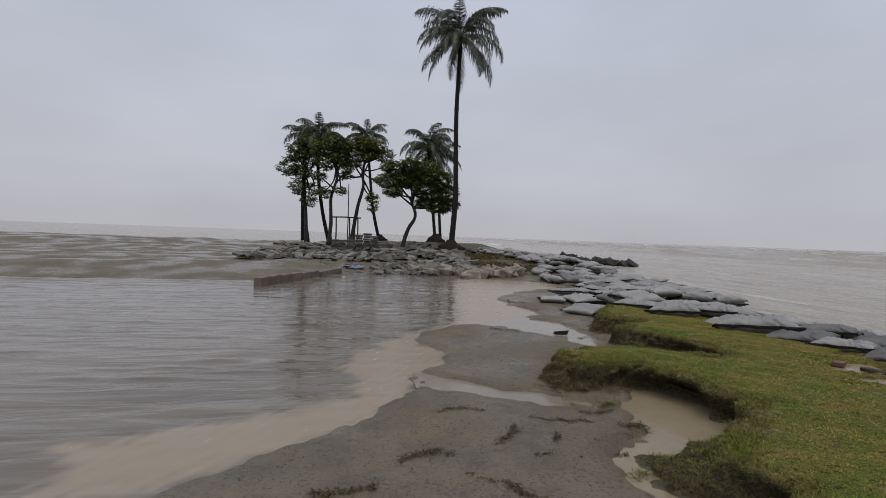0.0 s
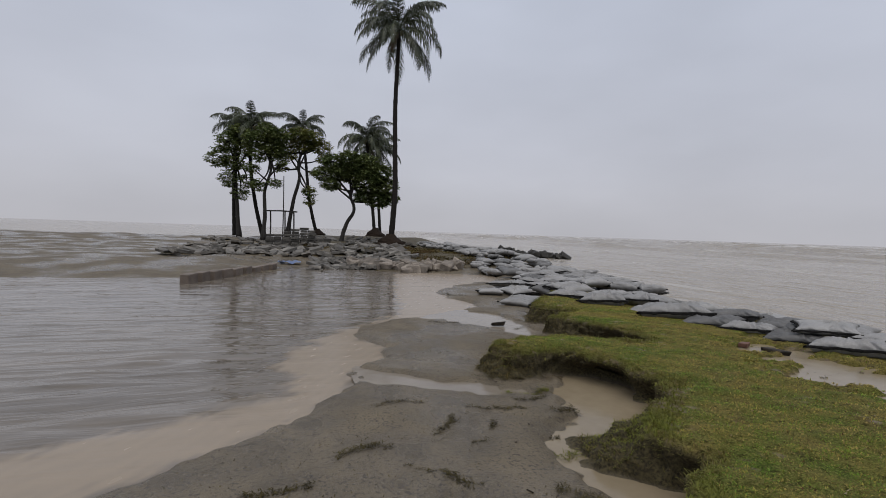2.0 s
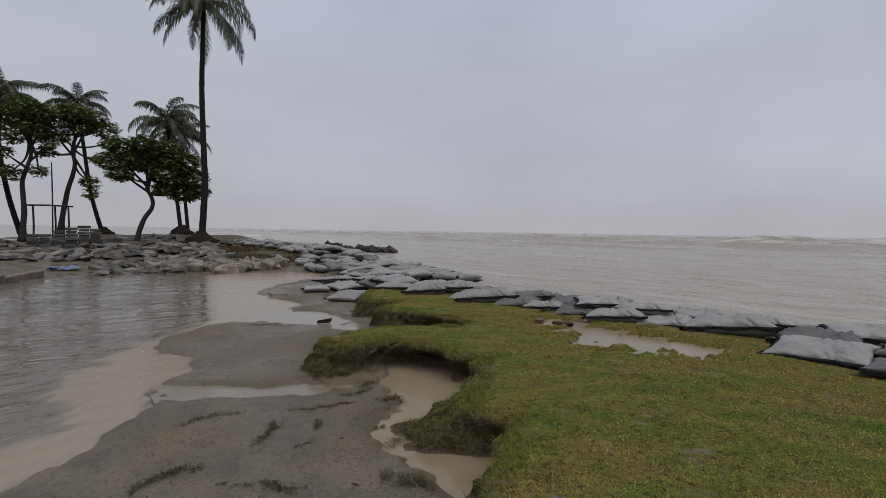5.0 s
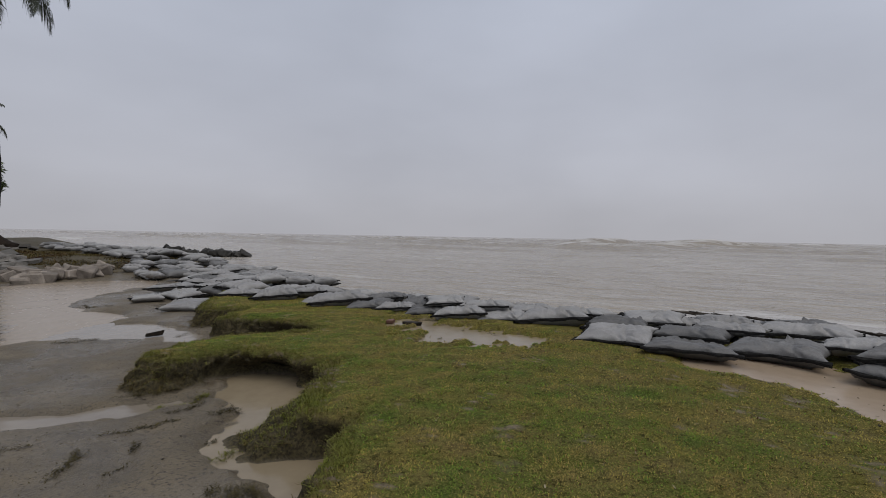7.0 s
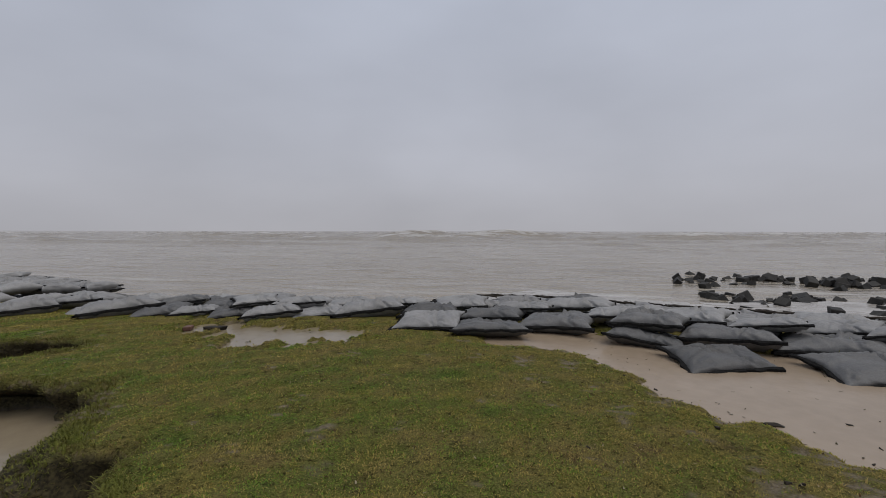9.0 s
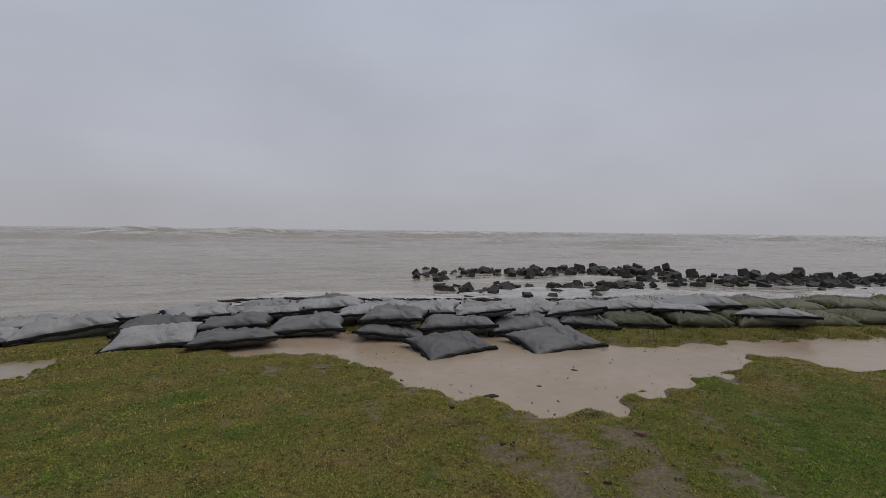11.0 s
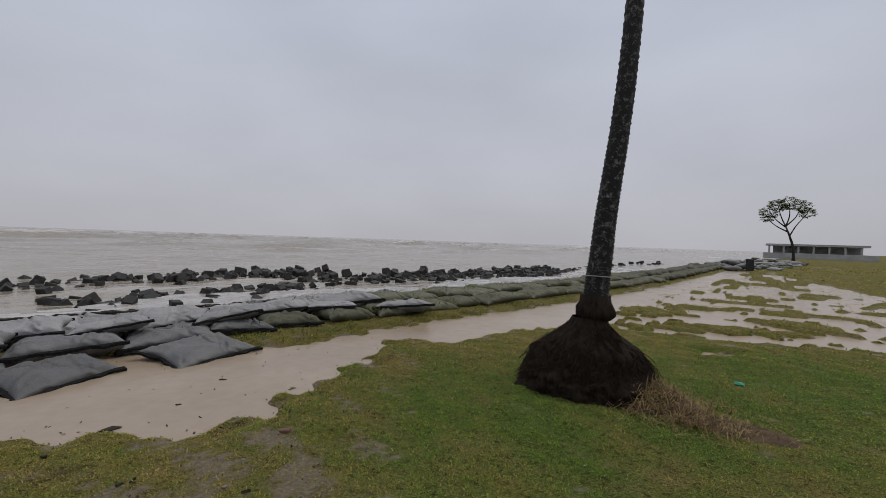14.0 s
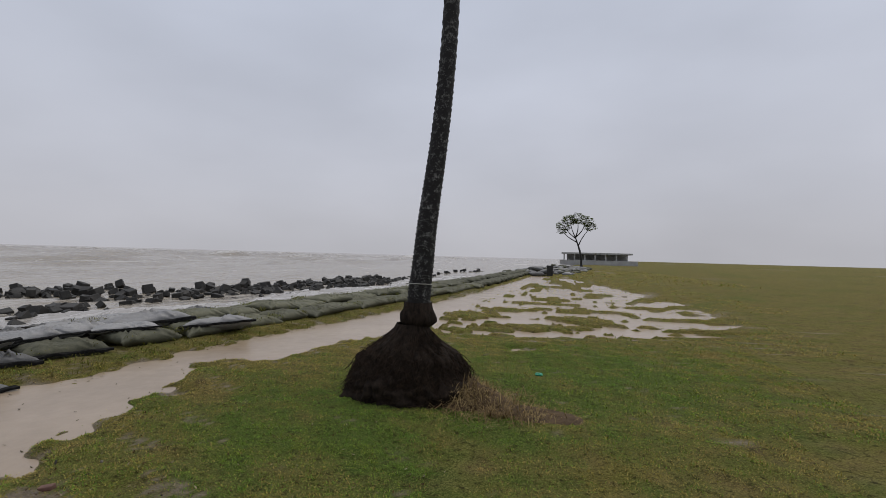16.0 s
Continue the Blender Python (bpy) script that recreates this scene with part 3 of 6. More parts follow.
# ---- water ----
def sheet(name, label, outline, z, mat, d=0.25, wave=0.0, margin=0.0):
    ox, oy = [p[0] for p in outline], [p[1] for p in outline]
    xs, ys = np.arange(max(min(ox), -20) - margin, max(ox) + margin + d, d), np.arange(max(min(oy), -45) - margin, max(oy) + margin + d, d)
    X, Y = np.meshgrid(xs, ys, indexing="ij")
    Z = z + wave * (rough_field(X * 0.6, Y * 1.5, 0.9, 11) + 0.6 * rough_field(X * 0.8, Y * 2, 0.4, 3))
    f = grid_faces(len(xs), len(ys))
    keep = signed(outline, X.ravel()[f].mean(1), Y.ravel()[f].mean(1)) > -margin
    f = f[keep]
    used = np.unique(f)
    back = np.full(X.size, -1)
    back[used] = np.arange(len(used))
    v = np.stack([X.ravel(), Y.ravel(), Z.ravel()], 1)[used]
    return thing(name, label, "water", kind="structure", data=mesh_of(name, v, back[f], mat, True))


sheet("bay_water", "still muddy brown water under the turf edge", BAY, SAND_Z - 0.045, M_BAYW, 0.1, 0.0, 0.35)
sheet("creek_water", "thin wet trickle across the sand", CREEK, SAND_Z - 0.040, M_FILM, 0.05, 0.0, 0.12)
sheet("notch_water", "shallow muddy water on the sand", NOTCH, SAND_Z - 0.045, M_FILM, 0.1, 0.0, 0.35)
sheet("puddle_water", "long muddy tan puddle between lawn and sandbags", PUDDLE, PUDDLE_Z, M_MUD, 0.2, 0.0, 0.8)
sheet("lawn_puddle_water", "small clear puddle in the grass", SMALL, PUDDLE_Z, M_MUD, 0.1, 0.0, 0.2)
sheet("wet_spot_water", "shallow muddy water beside the sandbags", WETSPOT, PUDDLE_Z, M_BAYW, 0.1, 0.0, 0.3)

STREAM = [(-2.4, 3.9), (-0.56, 4.72), (0.09, 5.29), (0.71, 6.21), (1.0, 6.97), (1.36, 7.27), (1.61, 8.04), (1.3, 8.8), (1.6, 9.8), (2.75, 10.5), (4.2, 11.0), (5.1, 12.4), (4.8, 14.0), (6.2, 16.7),
          (8.2, 18.0), (9.7, 20.3), (6.5, 22.0), (4.6, 21.5), (4.1, 19.0), (3.2, 15.2), (2.6, 11.6), (1.6, 10.3), (0.55, 9.1), (-0.05, 8.1), (-0.3, 7.4), (0.02, 6.95), (-0.2, 6.2), (-0.8, 5.8), (-2.6, 5.0)]
pool = sheet("pool_water", "rippled grey flood pool crossed by a tan muddy current", POOL, POOL_Z, M_POOL, 0.075, 0.0, 0.8)
pv = np.empty(len(pool.data.vertices) * 3)
pool.data.vertices.foreach_get("co", pv)
pv = pv.reshape(-1, 3)
plume = signed(STREAM, pv[:, 0], pv[:, 1]) + 0.16 * rough_field(pv[:, 0], pv[:, 1], 0.9, 6) + 0.06 * rough_field(pv[:, 0], pv[:, 1], 0.35, 1)
along = rough_field(pv[:, 0] * 0.9 + pv[:, 1] * 0.5, pv[:, 1] * 1.1 - pv[:, 0] * 1.9, 0.42, 9)
mud_share = np.clip(step(-0.14, 0.22, plume + 0.10 * along) * (0.90 + 0.10 * along), 0, 1)
near_ = step(16, 7, pv[:, 1])
rip = rough_field(pv[:, 0] * 0.28 + 0.1 * pv[:, 1], pv[:, 1] - 0.12 * pv[:, 0], 0.40, 11) + 0.6 * rough_field(pv[:, 0] * 0.22, pv[:, 1] + 0.1 * pv[:, 0], 0.24, 3)
rip = rip * (0.35 + 0.65 * step(-0.5, 0.6, rough_field(pv[:, 0] * 0.5, pv[:, 1], 2.2, 16)))
pv[:, 2] += (1 - 0.9 * mud_share) * (0.009 + 0.008 * near_) * rip
pool.data.vertices.foreach_set("co", pv.ravel())
pool.data.attributes.new("mud", "FLOAT", "POINT").data.foreach_set("value", mud_share)
pool.data.update()

# sea: rings that widen towards the horizon, with storm swell running to the shore
sr = 7.0 * 1.0215 ** np.arange(300)
sa = np.radians(np.arange(-196, 40.1, 0.45))
SR, SA = np.meshgrid(sr, sa, indexing="ij")
SX, SY = -0.0 + SR * np.sin(-SA), SR * np.cos(SA)
out_ = SX - wall_x(SY)
grown = step(10, 70, out_)


def rollers(length, bow, patch, first, sharp):
    """Long-crested waves that run to the shore, in patches, steep on the near side."""
    ph = 6.283 / length * (SX + bow * rough_field(SX * 0.3, SY, 60, first))
    crest = (0.5 + 0.5 * np.sin(ph + 0.45 * np.sin(ph))) ** sharp
    return crest * np.clip(0.25 + 1.0 * rough_field(SX * 0.7, SY * 0.55, patch, first + 5), 0, 1.3)


far_ = step(55, 130, SR)
w1, w2, w3 = rollers(31, 9, 42, 2, 2.6), rollers(17, 5, 26, 6, 2.2), rollers(7.5, 3, 13, 10, 1.8)
swell = (0.42 + 1.25 * far_) * w1 + (0.36 + 0.6 * far_) * w2 + 0.30 * w3 * step(200, 60, SR) + 0.10 * rough_field(SX, SY * 0.4, 5, 13) - 0.25
SZ = SEA_Z + grown * np.clip(swell, -0.35, 3.0) * step(900, 250, SR) + 0.055 * rough_field(SX, SY * 0.45, 2.4, 2) * step(120, 40, SR)
spray = np.clip(step(0.62, 1.0, w1) * far_ + step(0.62, 1.0, w2) * 0.7 * step(25, 60, out_) + 0.35 * step(0.7, 1.0, w3) * step(18, 40, out_), 0, 1)
sf = grid_faces(len(sr), len(sa))
cx, cy = SX.ravel()[sf].mean(1), SY.ravel()[sf].mean(1)
sf = sf[(cx > wall_x(cy) + 0.8) | (cy > 40)]
sea = thing("sea", "grey-brown storm sea with rolling swell and foam streaks", "sea", kind="structure",
      data=mesh_of("sea", np.stack([SX.ravel(), SY.ravel(), SZ.ravel()], 1), sf, M_SEA, True))
sea.data.attributes.new("spray", "FLOAT", "POINT").data.foreach_set("value", spray.ravel())

# wash of foaming water between the bags and the breakwater
WASH = [(wall_x(y) + 0.7, y) for y in range(7, -60, -4)] + [(wall_x(y) + 8.0 + 1.2 * math.sin(y * 0.5), y) for y in range(-60, 1, 4)]
sheet("wash_water", "white foaming wash around the breakwater", WASH, SEA_Z + 0.10, M_WASH, 0.3, 0.03, 0.0)


# ---- sandbags ----
def bag_mesh(seed, L, W, H, mat, slump=0.0, nu=44, nv=32):
    """A filled, sewn bag: pillow with a flattened base, wrinkles towards the ends and pinched corners."""
    rs = np.random.RandomState(seed)
    u, v = np.meshgrid(np.linspace(-1, 1, nu), np.linspace(-1, 1, nv), indexing="ij")
    uu, vv = np.sign(u) * np.abs(u) ** 0.8, np.sign(v) * np.abs(v) ** 0.8
    x = uu * L / 2 * (1 - 0.07 * (1 - vv ** 2))
    y = vv * W / 2 * (1 - 0.09 * (1 - uu ** 2)) * (1 + 0.05 * rs.randn() * uu)
    x, y = x + 0.03 * rough_field(x + seed, y, 0.7, seed % 12), y + 0.03 * rough_field(x, y + seed, 0.7, (seed + 4) % 12)
    x, y = x * (1 + 0.09 * np.abs(uu * vv) ** 5), y * (1 + 0.12 * np.abs(uu * vv) ** 5)
    body = np.clip((1 - np.abs(uu) ** 5.0) * (1 - np.abs(vv) ** 5.0), 0, 1) ** 0.55
    fold = 0.55 - np.abs(rough_field(x * 0.35 + seed * 1.7, y * 3.0, 0.34, (seed + 5) % 14)) * np.abs(uu) ** 1.3 - np.abs(rough_field(x * 3.0, y * 0.35 + seed, 0.34, (seed + 1) % 14)) * np.abs(vv) ** 1.3
    lump = 0.12 * rough_field(x + seed, y, 0.6, (seed + 2) % 14)
    edge = 0.55 * H
    crease = np.zeros(x.shape)
    for c in range(7):
        a, off, bow = rs.uniform(0, 3.14), rs.uniform(-0.3, 0.3), rs.uniform(-0.5, 0.5)
        p, q = x * math.cos(a) + y * math.sin(a), y * math.cos(a) - x * math.sin(a)
        line = (p - off - bow * q * q) * 1.0
        crease += rs.uniform(0.016, 0.046) * (np.exp(-np.abs(line - 0.035) / 0.028) - 1.2 * np.exp(-(line / 0.022) ** 2)) * np.exp(-((q - rs.uniform(-0.3, 0.3)) / 0.38) ** 2)
    for su, sv in ((-1, -1), (-1, 1), (1, -1), (1, 1)):
        cx_, cy_ = x - su * L / 2, y - sv * W / 2
        turn_, far_off = np.arctan2(cy_ * sv, cx_ * su), np.hypot(cx_, cy_)
        crease += 0.020 * np.sin(turn_ * (9 + rs.randint(4)) + rs.uniform(0, 6)) * np.exp(-far_off / 0.22) * step(0.03, 0.14, far_off)
    sag = -0.06 * np.exp(-((uu - rs.uniform(-0.4, 0.4)) ** 2 + (vv - rs.uniform(-0.4, 0.4)) ** 2) / 0.18)
    top = edge + (H * 1.06 - edge) * body * (1 + lump + slump * uu) + (0.030 * fold + 1.25 * crease + sag) * np.sqrt(body)
    rim = np.clip(np.maximum(np.abs(uu), np.abs(vv)), 0, 1)
    low = edge * np.where(rim > 0.97, 1.0, np.where(rim > 0.86, 0.35, 0.0))
    tuck = np.where(rim > 0.97, 1.0, np.where(rim > 0.86, 0.91, 0.82))
    v1 = np.stack([x.ravel(), y.ravel(), top.ravel()], 1)
    v2 = np.stack([(x * tuck).ravel(), (y * tuck).ravel(), low.ravel()], 1)
    f1 = grid_faces(nu, nv)
    me = mesh_of("bag_cloth", np.concatenate([v1, v2]), np.concatenate([f1, f1[:, ::-1] + nu * nv]), mat, True)
    bm = bmesh.new()
    bm.from_mesh(me)
    bmesh.ops.remove_doubles(bm, verts=bm.verts, dist=0.002)
    bm.to_mesh(me)
    bm.free()
    # sewn hem along one end and one side
    vs, fs = [], []
    for line, way in (([(nu - 1, j) for j in range(nv)], (1, 0, 0)), ([(i, 0) for i in range(nu)], (0, -1, 0)), ([(i, nv - 1) for i in range(nu)], (0, 1, 0))):
        b = len(vs)
        out = Vector(way)
        for k, (i, j) in enumerate(line):
            q = Vector((x[i, j], y[i, j], edge))
            drop = -0.012 - 0.012 * math.sin(k * 0.45 + seed) + 0.010 * (rs.rand() - 0.5)
            far = 0.034 + 0.012 * math.sin(k * 0.7 + seed * 2) + 0.010 * rs.rand()
            vs += [q - out * 0.02 + Vector((0, 0, 0.022)), q + out * far + Vector((0, 0, drop + 0.018)), q + out * far + Vector((0, 0, drop - 0.022)), q - out * 0.02 + Vector((0, 0, -0.03))]
        for k in range(len(line) - 1):
            for s in range(4):
                fs.append((b + k * 4 + s, b + k * 4 + (s + 1) % 4, b + k * 4 + 4 + (s + 1) % 4, b + k * 4 + 4 + s))
    return me, mesh_of("hem_cloth", vs, fs, M_SEAM)


BAGS = {}
for kind_, mat_, base_ in (("grey", M_BAG, 0), ("pale", M_BAGW, 20), ("mossy", M_BAGG, 40)):
    BAGS[kind_] = [bag_mesh(base_ + i, 1.12 + 0.12 * math.sin(i * 2.1), 0.80 + 0.07 * math.cos(i * 1.3), 0.275 + 0.035 * math.sin(i * 3.3), mat_, 0.12 * math.sin(i * 5)) for i in range(5)]
BAG_LABEL = {"grey": "wet dark grey geotextile sandbag in the sea wall", "pale": "wet light grey geotextile sandbag in the sea wall", "mossy": "greenish moss-stained geotextile sandbag in the sea wall"}
brs = random.Random(11)


def sandbag(kind_, x, y, z, rz, rx=0.0, ry=0.0, s=1.0, label="", hem=True, pick=None, flat=1.0):
    cloth, hem_me = BAGS[kind_][brs.randrange(5) if pick is None else pick]
    ob = new("sandbag", cloth)
    ob.matrix_basis = pose(x, y, z, rx, ry, rz) @ Matrix.Diagonal((s, s, s * flat, 1))
    tagged(ob, label or BAG_LABEL[kind_], "sandbag", "sandbags of the sea wall")
    if hem:
        part("hem", hem_me, ob, "dark frayed sewn hem")
    return ob


FAR_BAGS = {"grey": [], "pale": [], "mossy": []}
far_meshes = [bag_mesh(80 + i, 1.12, 0.8, 0.28, M_BAG, 0.0, 13, 9)[0] for i in range(4)]
far_v = [np.array([v.co[:] for v in me.vertices]) for me in far_meshes]
far_f = [[tuple(q.vertices) for q in me.polygons] for me in far_meshes]


def far_bag(kind_, x, y, z, rz, rx, ry, s):
    """Keeps a distant bag, to be joined with the others of its colour."""
    FAR_BAGS[kind_].append((brs.randrange(4), s, np.array(pose(x, y, z, rx, ry, rz))))


def join_far_bags(kind_, mat, label):
    vs, fs, n = [], [], 0
    for k, s, m in FAR_BAGS[kind_]:
        vs.append((far_v[k] * s) @ m[:3, :3].T + m[:3, 3])
        fs += [tuple(j + n for j in f) for f in far_f[k]]
        n += len(far_v[k])
    thing("far_sandbags", label, "sandbags", kind="stuff", data=mesh_of("far_bag_cloth", np.concatenate(vs), fs, mat, True))


def gz(x, y):
    return float(height(np.array([float(x)]), np.array([float(y)]))[0][0])


# loose bags lying in the puddle and on the sand, each as it lies
LOOSE = [("grey", 6.40, -2.18, -0.08, 103, -9, 2, 0.92), ("grey", 6.24, -3.76, -0.09, 96, -9, 3, 0.92), ("grey", 7.35, 0.75, -0.04, 100, 6, 0, 1.0), ("pale", 7.5, 1.75, 0.02, 88, -10, 4, 0.95),
         ("pale", 6.1, 11.75, -0.36, 40, 0, 0, 1.0), ("pale", 7.0, 13.6, -0.33, 15, 4, 0, 1.0), ("pale", 6.1, 13.9, -0.36, 70, 0, 5, 0.9), ("pale", 7.3, 14.9, -0.25, 120, 5, 5, 1.0)]
for k_, x_, y_, z_, rz_, rx_, ry_, s_ in LOOSE:
    sandbag(k_, x_, y_, z_, rz_, rx_, ry_, s_, "loose slumped %s sandbag lying apart from the wall" % ("light grey" if k_ == "pale" else "dark grey"), flat=0.74)

# the stretch nearest to the lawn: each bag of the two front courses as it lies
for k_, x_, y_, z_, rz_, rx_, ry_, s_, flat_ in (
        ("grey", 7.30, -1.53, -0.08, 72, 3, -6, 0.92, 0.85), ("grey", 7.46, -1.62, 0.15, 66, -3, 2, 0.92, 1.0), ("grey", 7.42, -2.66, -0.06, 70, 2, 4, 1.08, 0.95), ("grey", 7.10, -3.78, -0.06, 68, -3, 3, 1.06, 0.95)):
    sandbag(k_, x_, y_, z_, rz_, rx_, ry_, s_ * 0.9, flat=flat_)
for k_, x_, y_, z_, rz_, rx_, ry_, s_, flat_ in (
        ("grey", 7.02, -4.78, -0.05, 72, 4, -4, 0.95, 1.0), ("mossy", 6.92, -5.72, -0.05, 66, 0, 0, 1.0, 1.0), ("pale", 8.25, -1.25, 0.08, 80, 4, 3, 1.0, 0.8), ("pale", 8.15, -2.35, 0.10, 64, -4, 6, 0.95, 0.9), ("pale", 7.58, -3.22, 0.15, 70, 6, 8, 0.92, 0.75),
        ("pale", 7.52, -4.08, 0.15, 60, -5, 9, 0.82, 0.75), ("pale", 7.18, -4.66, 0.17, 74, 7, 8, 0.95, 0.75), ("pale", 7.50, -5.80, 0.13, 66, 2, 4, 1.0, 0.7)):
    sandbag(k_, x_, y_, z_, rz_, rx_, ry_, s_ * 0.9, flat=flat_)
for k_, x_, y_, z_, rz_, rx_, ry_, s_, flat_ in (
        ("pale", 7.72, 6.35, -0.06, 112, 3, 5, 0.78, 1.1), ("grey", 7.76, 5.62, -0.06, 122, -4, 4, 0.78, 1.0), ("pale", 7.86, 4.80, -0.06, 116, 4, 5, 0.90, 1.0), ("pale", 8.14, 4.02, -0.06, 108, -3, 4, 0.82, 0.95), ("pale", 8.40, 3.10, -0.05, 110, 3, 6, 1.12, 1.0),
        ("pale", 8.12, 5.38, 0.16, 124, -5, 3, 0.78, 0.8)):
    sandbag(k_, x_, y_, z_, rz_, rx_, ry_, s_ * 0.9, flat=flat_)
for k_, x_, y_, z_, rz_, rx_, ry_, s_, flat_ in (
        ("pale", 8.40, 4.50, 0.05, 100, 8, 4, 0.9, 0.9), ("grey", 8.42, 6.15, 0.0, 80, -7, 3, 0.9, 0.9), ("pale", 8.75, 3.75, 0.05, 130, 4, 6, 0.85, 0.8), ("grey", 8.45, 1.95, -0.03, 95, 0, 3, 1.0, 0.95), ("grey", 8.25, 0.85, -0.04, 84, 3, 4, 1.05, 0.95), ("grey", 7.95, -0.30, -0.05, 78, -3, 3, 1.05, 0.95),
        ("pale", 8.95, 2.75, 0.02, 84, 6, 5, 0.95, 0.8), ("pale", 8.95, 1.50, 0.08, 96, -4, 4, 1.0, 0.8), ("pale", 8.75, 0.30, 0.08, 82, 4, 3, 0.98, 0.8)):
    sandbag(k_, x_, y_, z_, rz_, rx_, ry_, s_ * 0.9, flat=flat_)
for k_, x_, y_, z_, rz_, rx_, ry_, s_, flat_ in (
        ("pale", 7.08, 9.55, -0.06, 138, 3, 4, 1.12, 1.0), ("pale", 7.30, 8.30, -0.06, 120, -5, 6, 0.85, 0.9), ("pale", 7.42, 7.75, -0.05, 140, 4, 4, 1.15, 1.0), ("grey", 7.55, 6.98, -0.04, 118, -6, 5, 0.85, 0.9), ("pale", 7.85, 9.0, 0.0, 100, 8, 6, 1.0, 0.9), ("pale", 8.05, 7.9, 0.02, 70, -6, 5, 0.95, 0.9),
        ("grey", 8.2, 7.05, 0.02, 120, 6, 5, 0.9, 0.9), ("pale", 6.95, 10.7, -0.08, 120, 5, 3, 1.0, 0.95), ("pale", 7.7, 10.2, 0.0, 95, -4, 6, 0.95, 0.9)):
    sandbag(k_, x_, y_, z_, rz_, rx_, ry_, s_ * 0.9, flat=flat_)
sandbag("pale", 6.22, -8.15, 0.03, 46, 11, 3, 1.05, "slack light grey sandbag slumped over the mossy ones", flat=0.8)
sandbag("pale", 6.95, -6.80, 0.18, 48, 3, 2, 0.85, "flat light grey sandbag lying on the mossy ones", flat=0.6)

# the rest of the wall: a front course, a second course set back on it, and a low seaward course
y_ = -62.0
while y_ < 12.6:
    s_ = brs.uniform(0.92, 1.1)
    sl = math.degrees(math.atan2(wall_x(y_ + 0.6) - wall_x(y_ - 0.6), 1.2))
    mossy = y_ < -4.2
    far = y_ < -24
    turn = 90 - sl
    rise = 0.03 if 1.5 < y_ < 5.5 else 0.0
    front = "mossy" if mossy else brs.choice(("pale", "pale", "pale", "pale", "pale", "grey")) if y_ > 1.2 else "grey"
    back = "mossy" if y_ < -9 else brs.choice(("pale", "pale", "pale", "pale", "grey")) if y_ > 2 else "pale"
    courses = [(front, 0.42 + brs.uniform(-0.06, 0.1), 0.0, (-0.07 if y_ > 5.5 else -0.01), 7, brs.uniform(-4, 4), brs.uniform(-4, 4)),
               (back, 1.18 + brs.uniform(-0.1, 0.12), 0.5, 0.07 + rise + brs.uniform(-0.02, 0.05), 12, brs.uniform(-6, 4), brs.uniform(-5, 5)),
               (back, 1.98 + brs.uniform(-0.12, 0.2), brs.uniform(-0.2, 0.3), -0.06 + brs.uniform(-0.03, 0.05), 20, brs.uniform(-6, 6), brs.uniform(0, 7))]
    if -30 < y_:
        courses += [("mossy" if y_ < -9 else brs.choice(("pale", "grey", "pale")), 2.85 + brs.uniform(-0.2, 0.2), brs.uniform(-0.3, 0.3), -0.16 + brs.uniform(-0.04, 0.04), 25, brs.uniform(-6, 6), brs.uniform(2, 9))]
    if -14 < y_ < 2:
        courses += [(brs.choice(("pale", "grey")), 3.75 + brs.uniform(-0.2, 0.2), brs.uniform(-0.3, 0.3), -0.30 + brs.uniform(-0.04, 0.04), 30, brs.uniform(-6, 6), brs.uniform(2, 9))]
    if -5.9 < y_ < 11.2:
        courses = [(k, o, al, z - (0.17 if y_ > 0.5 else 0.03), wo, p, q) for k, o, al, z, wo, p, q in courses[2:]]
    for kind_, off, along, z_, wob, rx_, ry_ in courses:
        spot = (kind_, wall_x(y_ + along) + off, y_ + along, z_, turn + brs.uniform(-wob, wob), rx_, ry_, s_)
        if far:
            far_bag(*spot)
        else:
            sandbag(*spot, hem=off < 2.5 and kind_ != "mossy", flat=0.8 if kind_ == "mossy" else 0.9)
    y_ += (1.06 if not far else 1.3) * s_
# the scattered field of bags running north to the palms
for i in range(300):
    y_ = 12.8 + 25 * (i / 300) ** 1.1
    x_ = wall_x(y_) + brs.uniform(-1.0 if y_ > 19 else 0.2, 4.6)
    o = x_ - wall_x(y_)
    spot = (brs.choice(("pale", "grey", "pale", "pale", "pale")), x_, y_ + brs.uniform(-0.4, 0.4), max(gz(x_, y_), -0.52 + 0.02 * o) + brs.uniform(0.0, 0.16), brs.uniform(0, 180), brs.uniform(-9, 9), brs.uniform(-9, 9), brs.uniform(0.6, 0.92))
    if y_ < 19:
        sandbag(*spot)
    else:
        far_bag(*spot)


# ---- blocks, slabs, stones ----
def chunk(name, sx, sy, sz, mat, seed, wear=0.06, bev=0.06):
    """A worn block with chipped, uneven corners."""
    rs = random.Random(seed)
    bm = bmesh.new()
    bmesh.ops.create_cube(bm, size=1.0)
    for v in bm.verts:
        v.co = Vector((v.co.x * sx * (1 + rs.uniform(-wear, wear)), v.co.y * sy * (1 + rs.uniform(-wear, wear)), (v.co.z + 0.5) * sz * (1 + rs.uniform(-wear, wear))))
    bmesh.ops.bevel(bm, geom=list(bm.edges), offset=bev * min(sx, sy, sz), segments=1, profile=0.6, affect="EDGES")
    me = bpy.data.meshes.new(name)
    bm.to_mesh(me)
    bm.free()
    me.materials.append(mat)
    return me


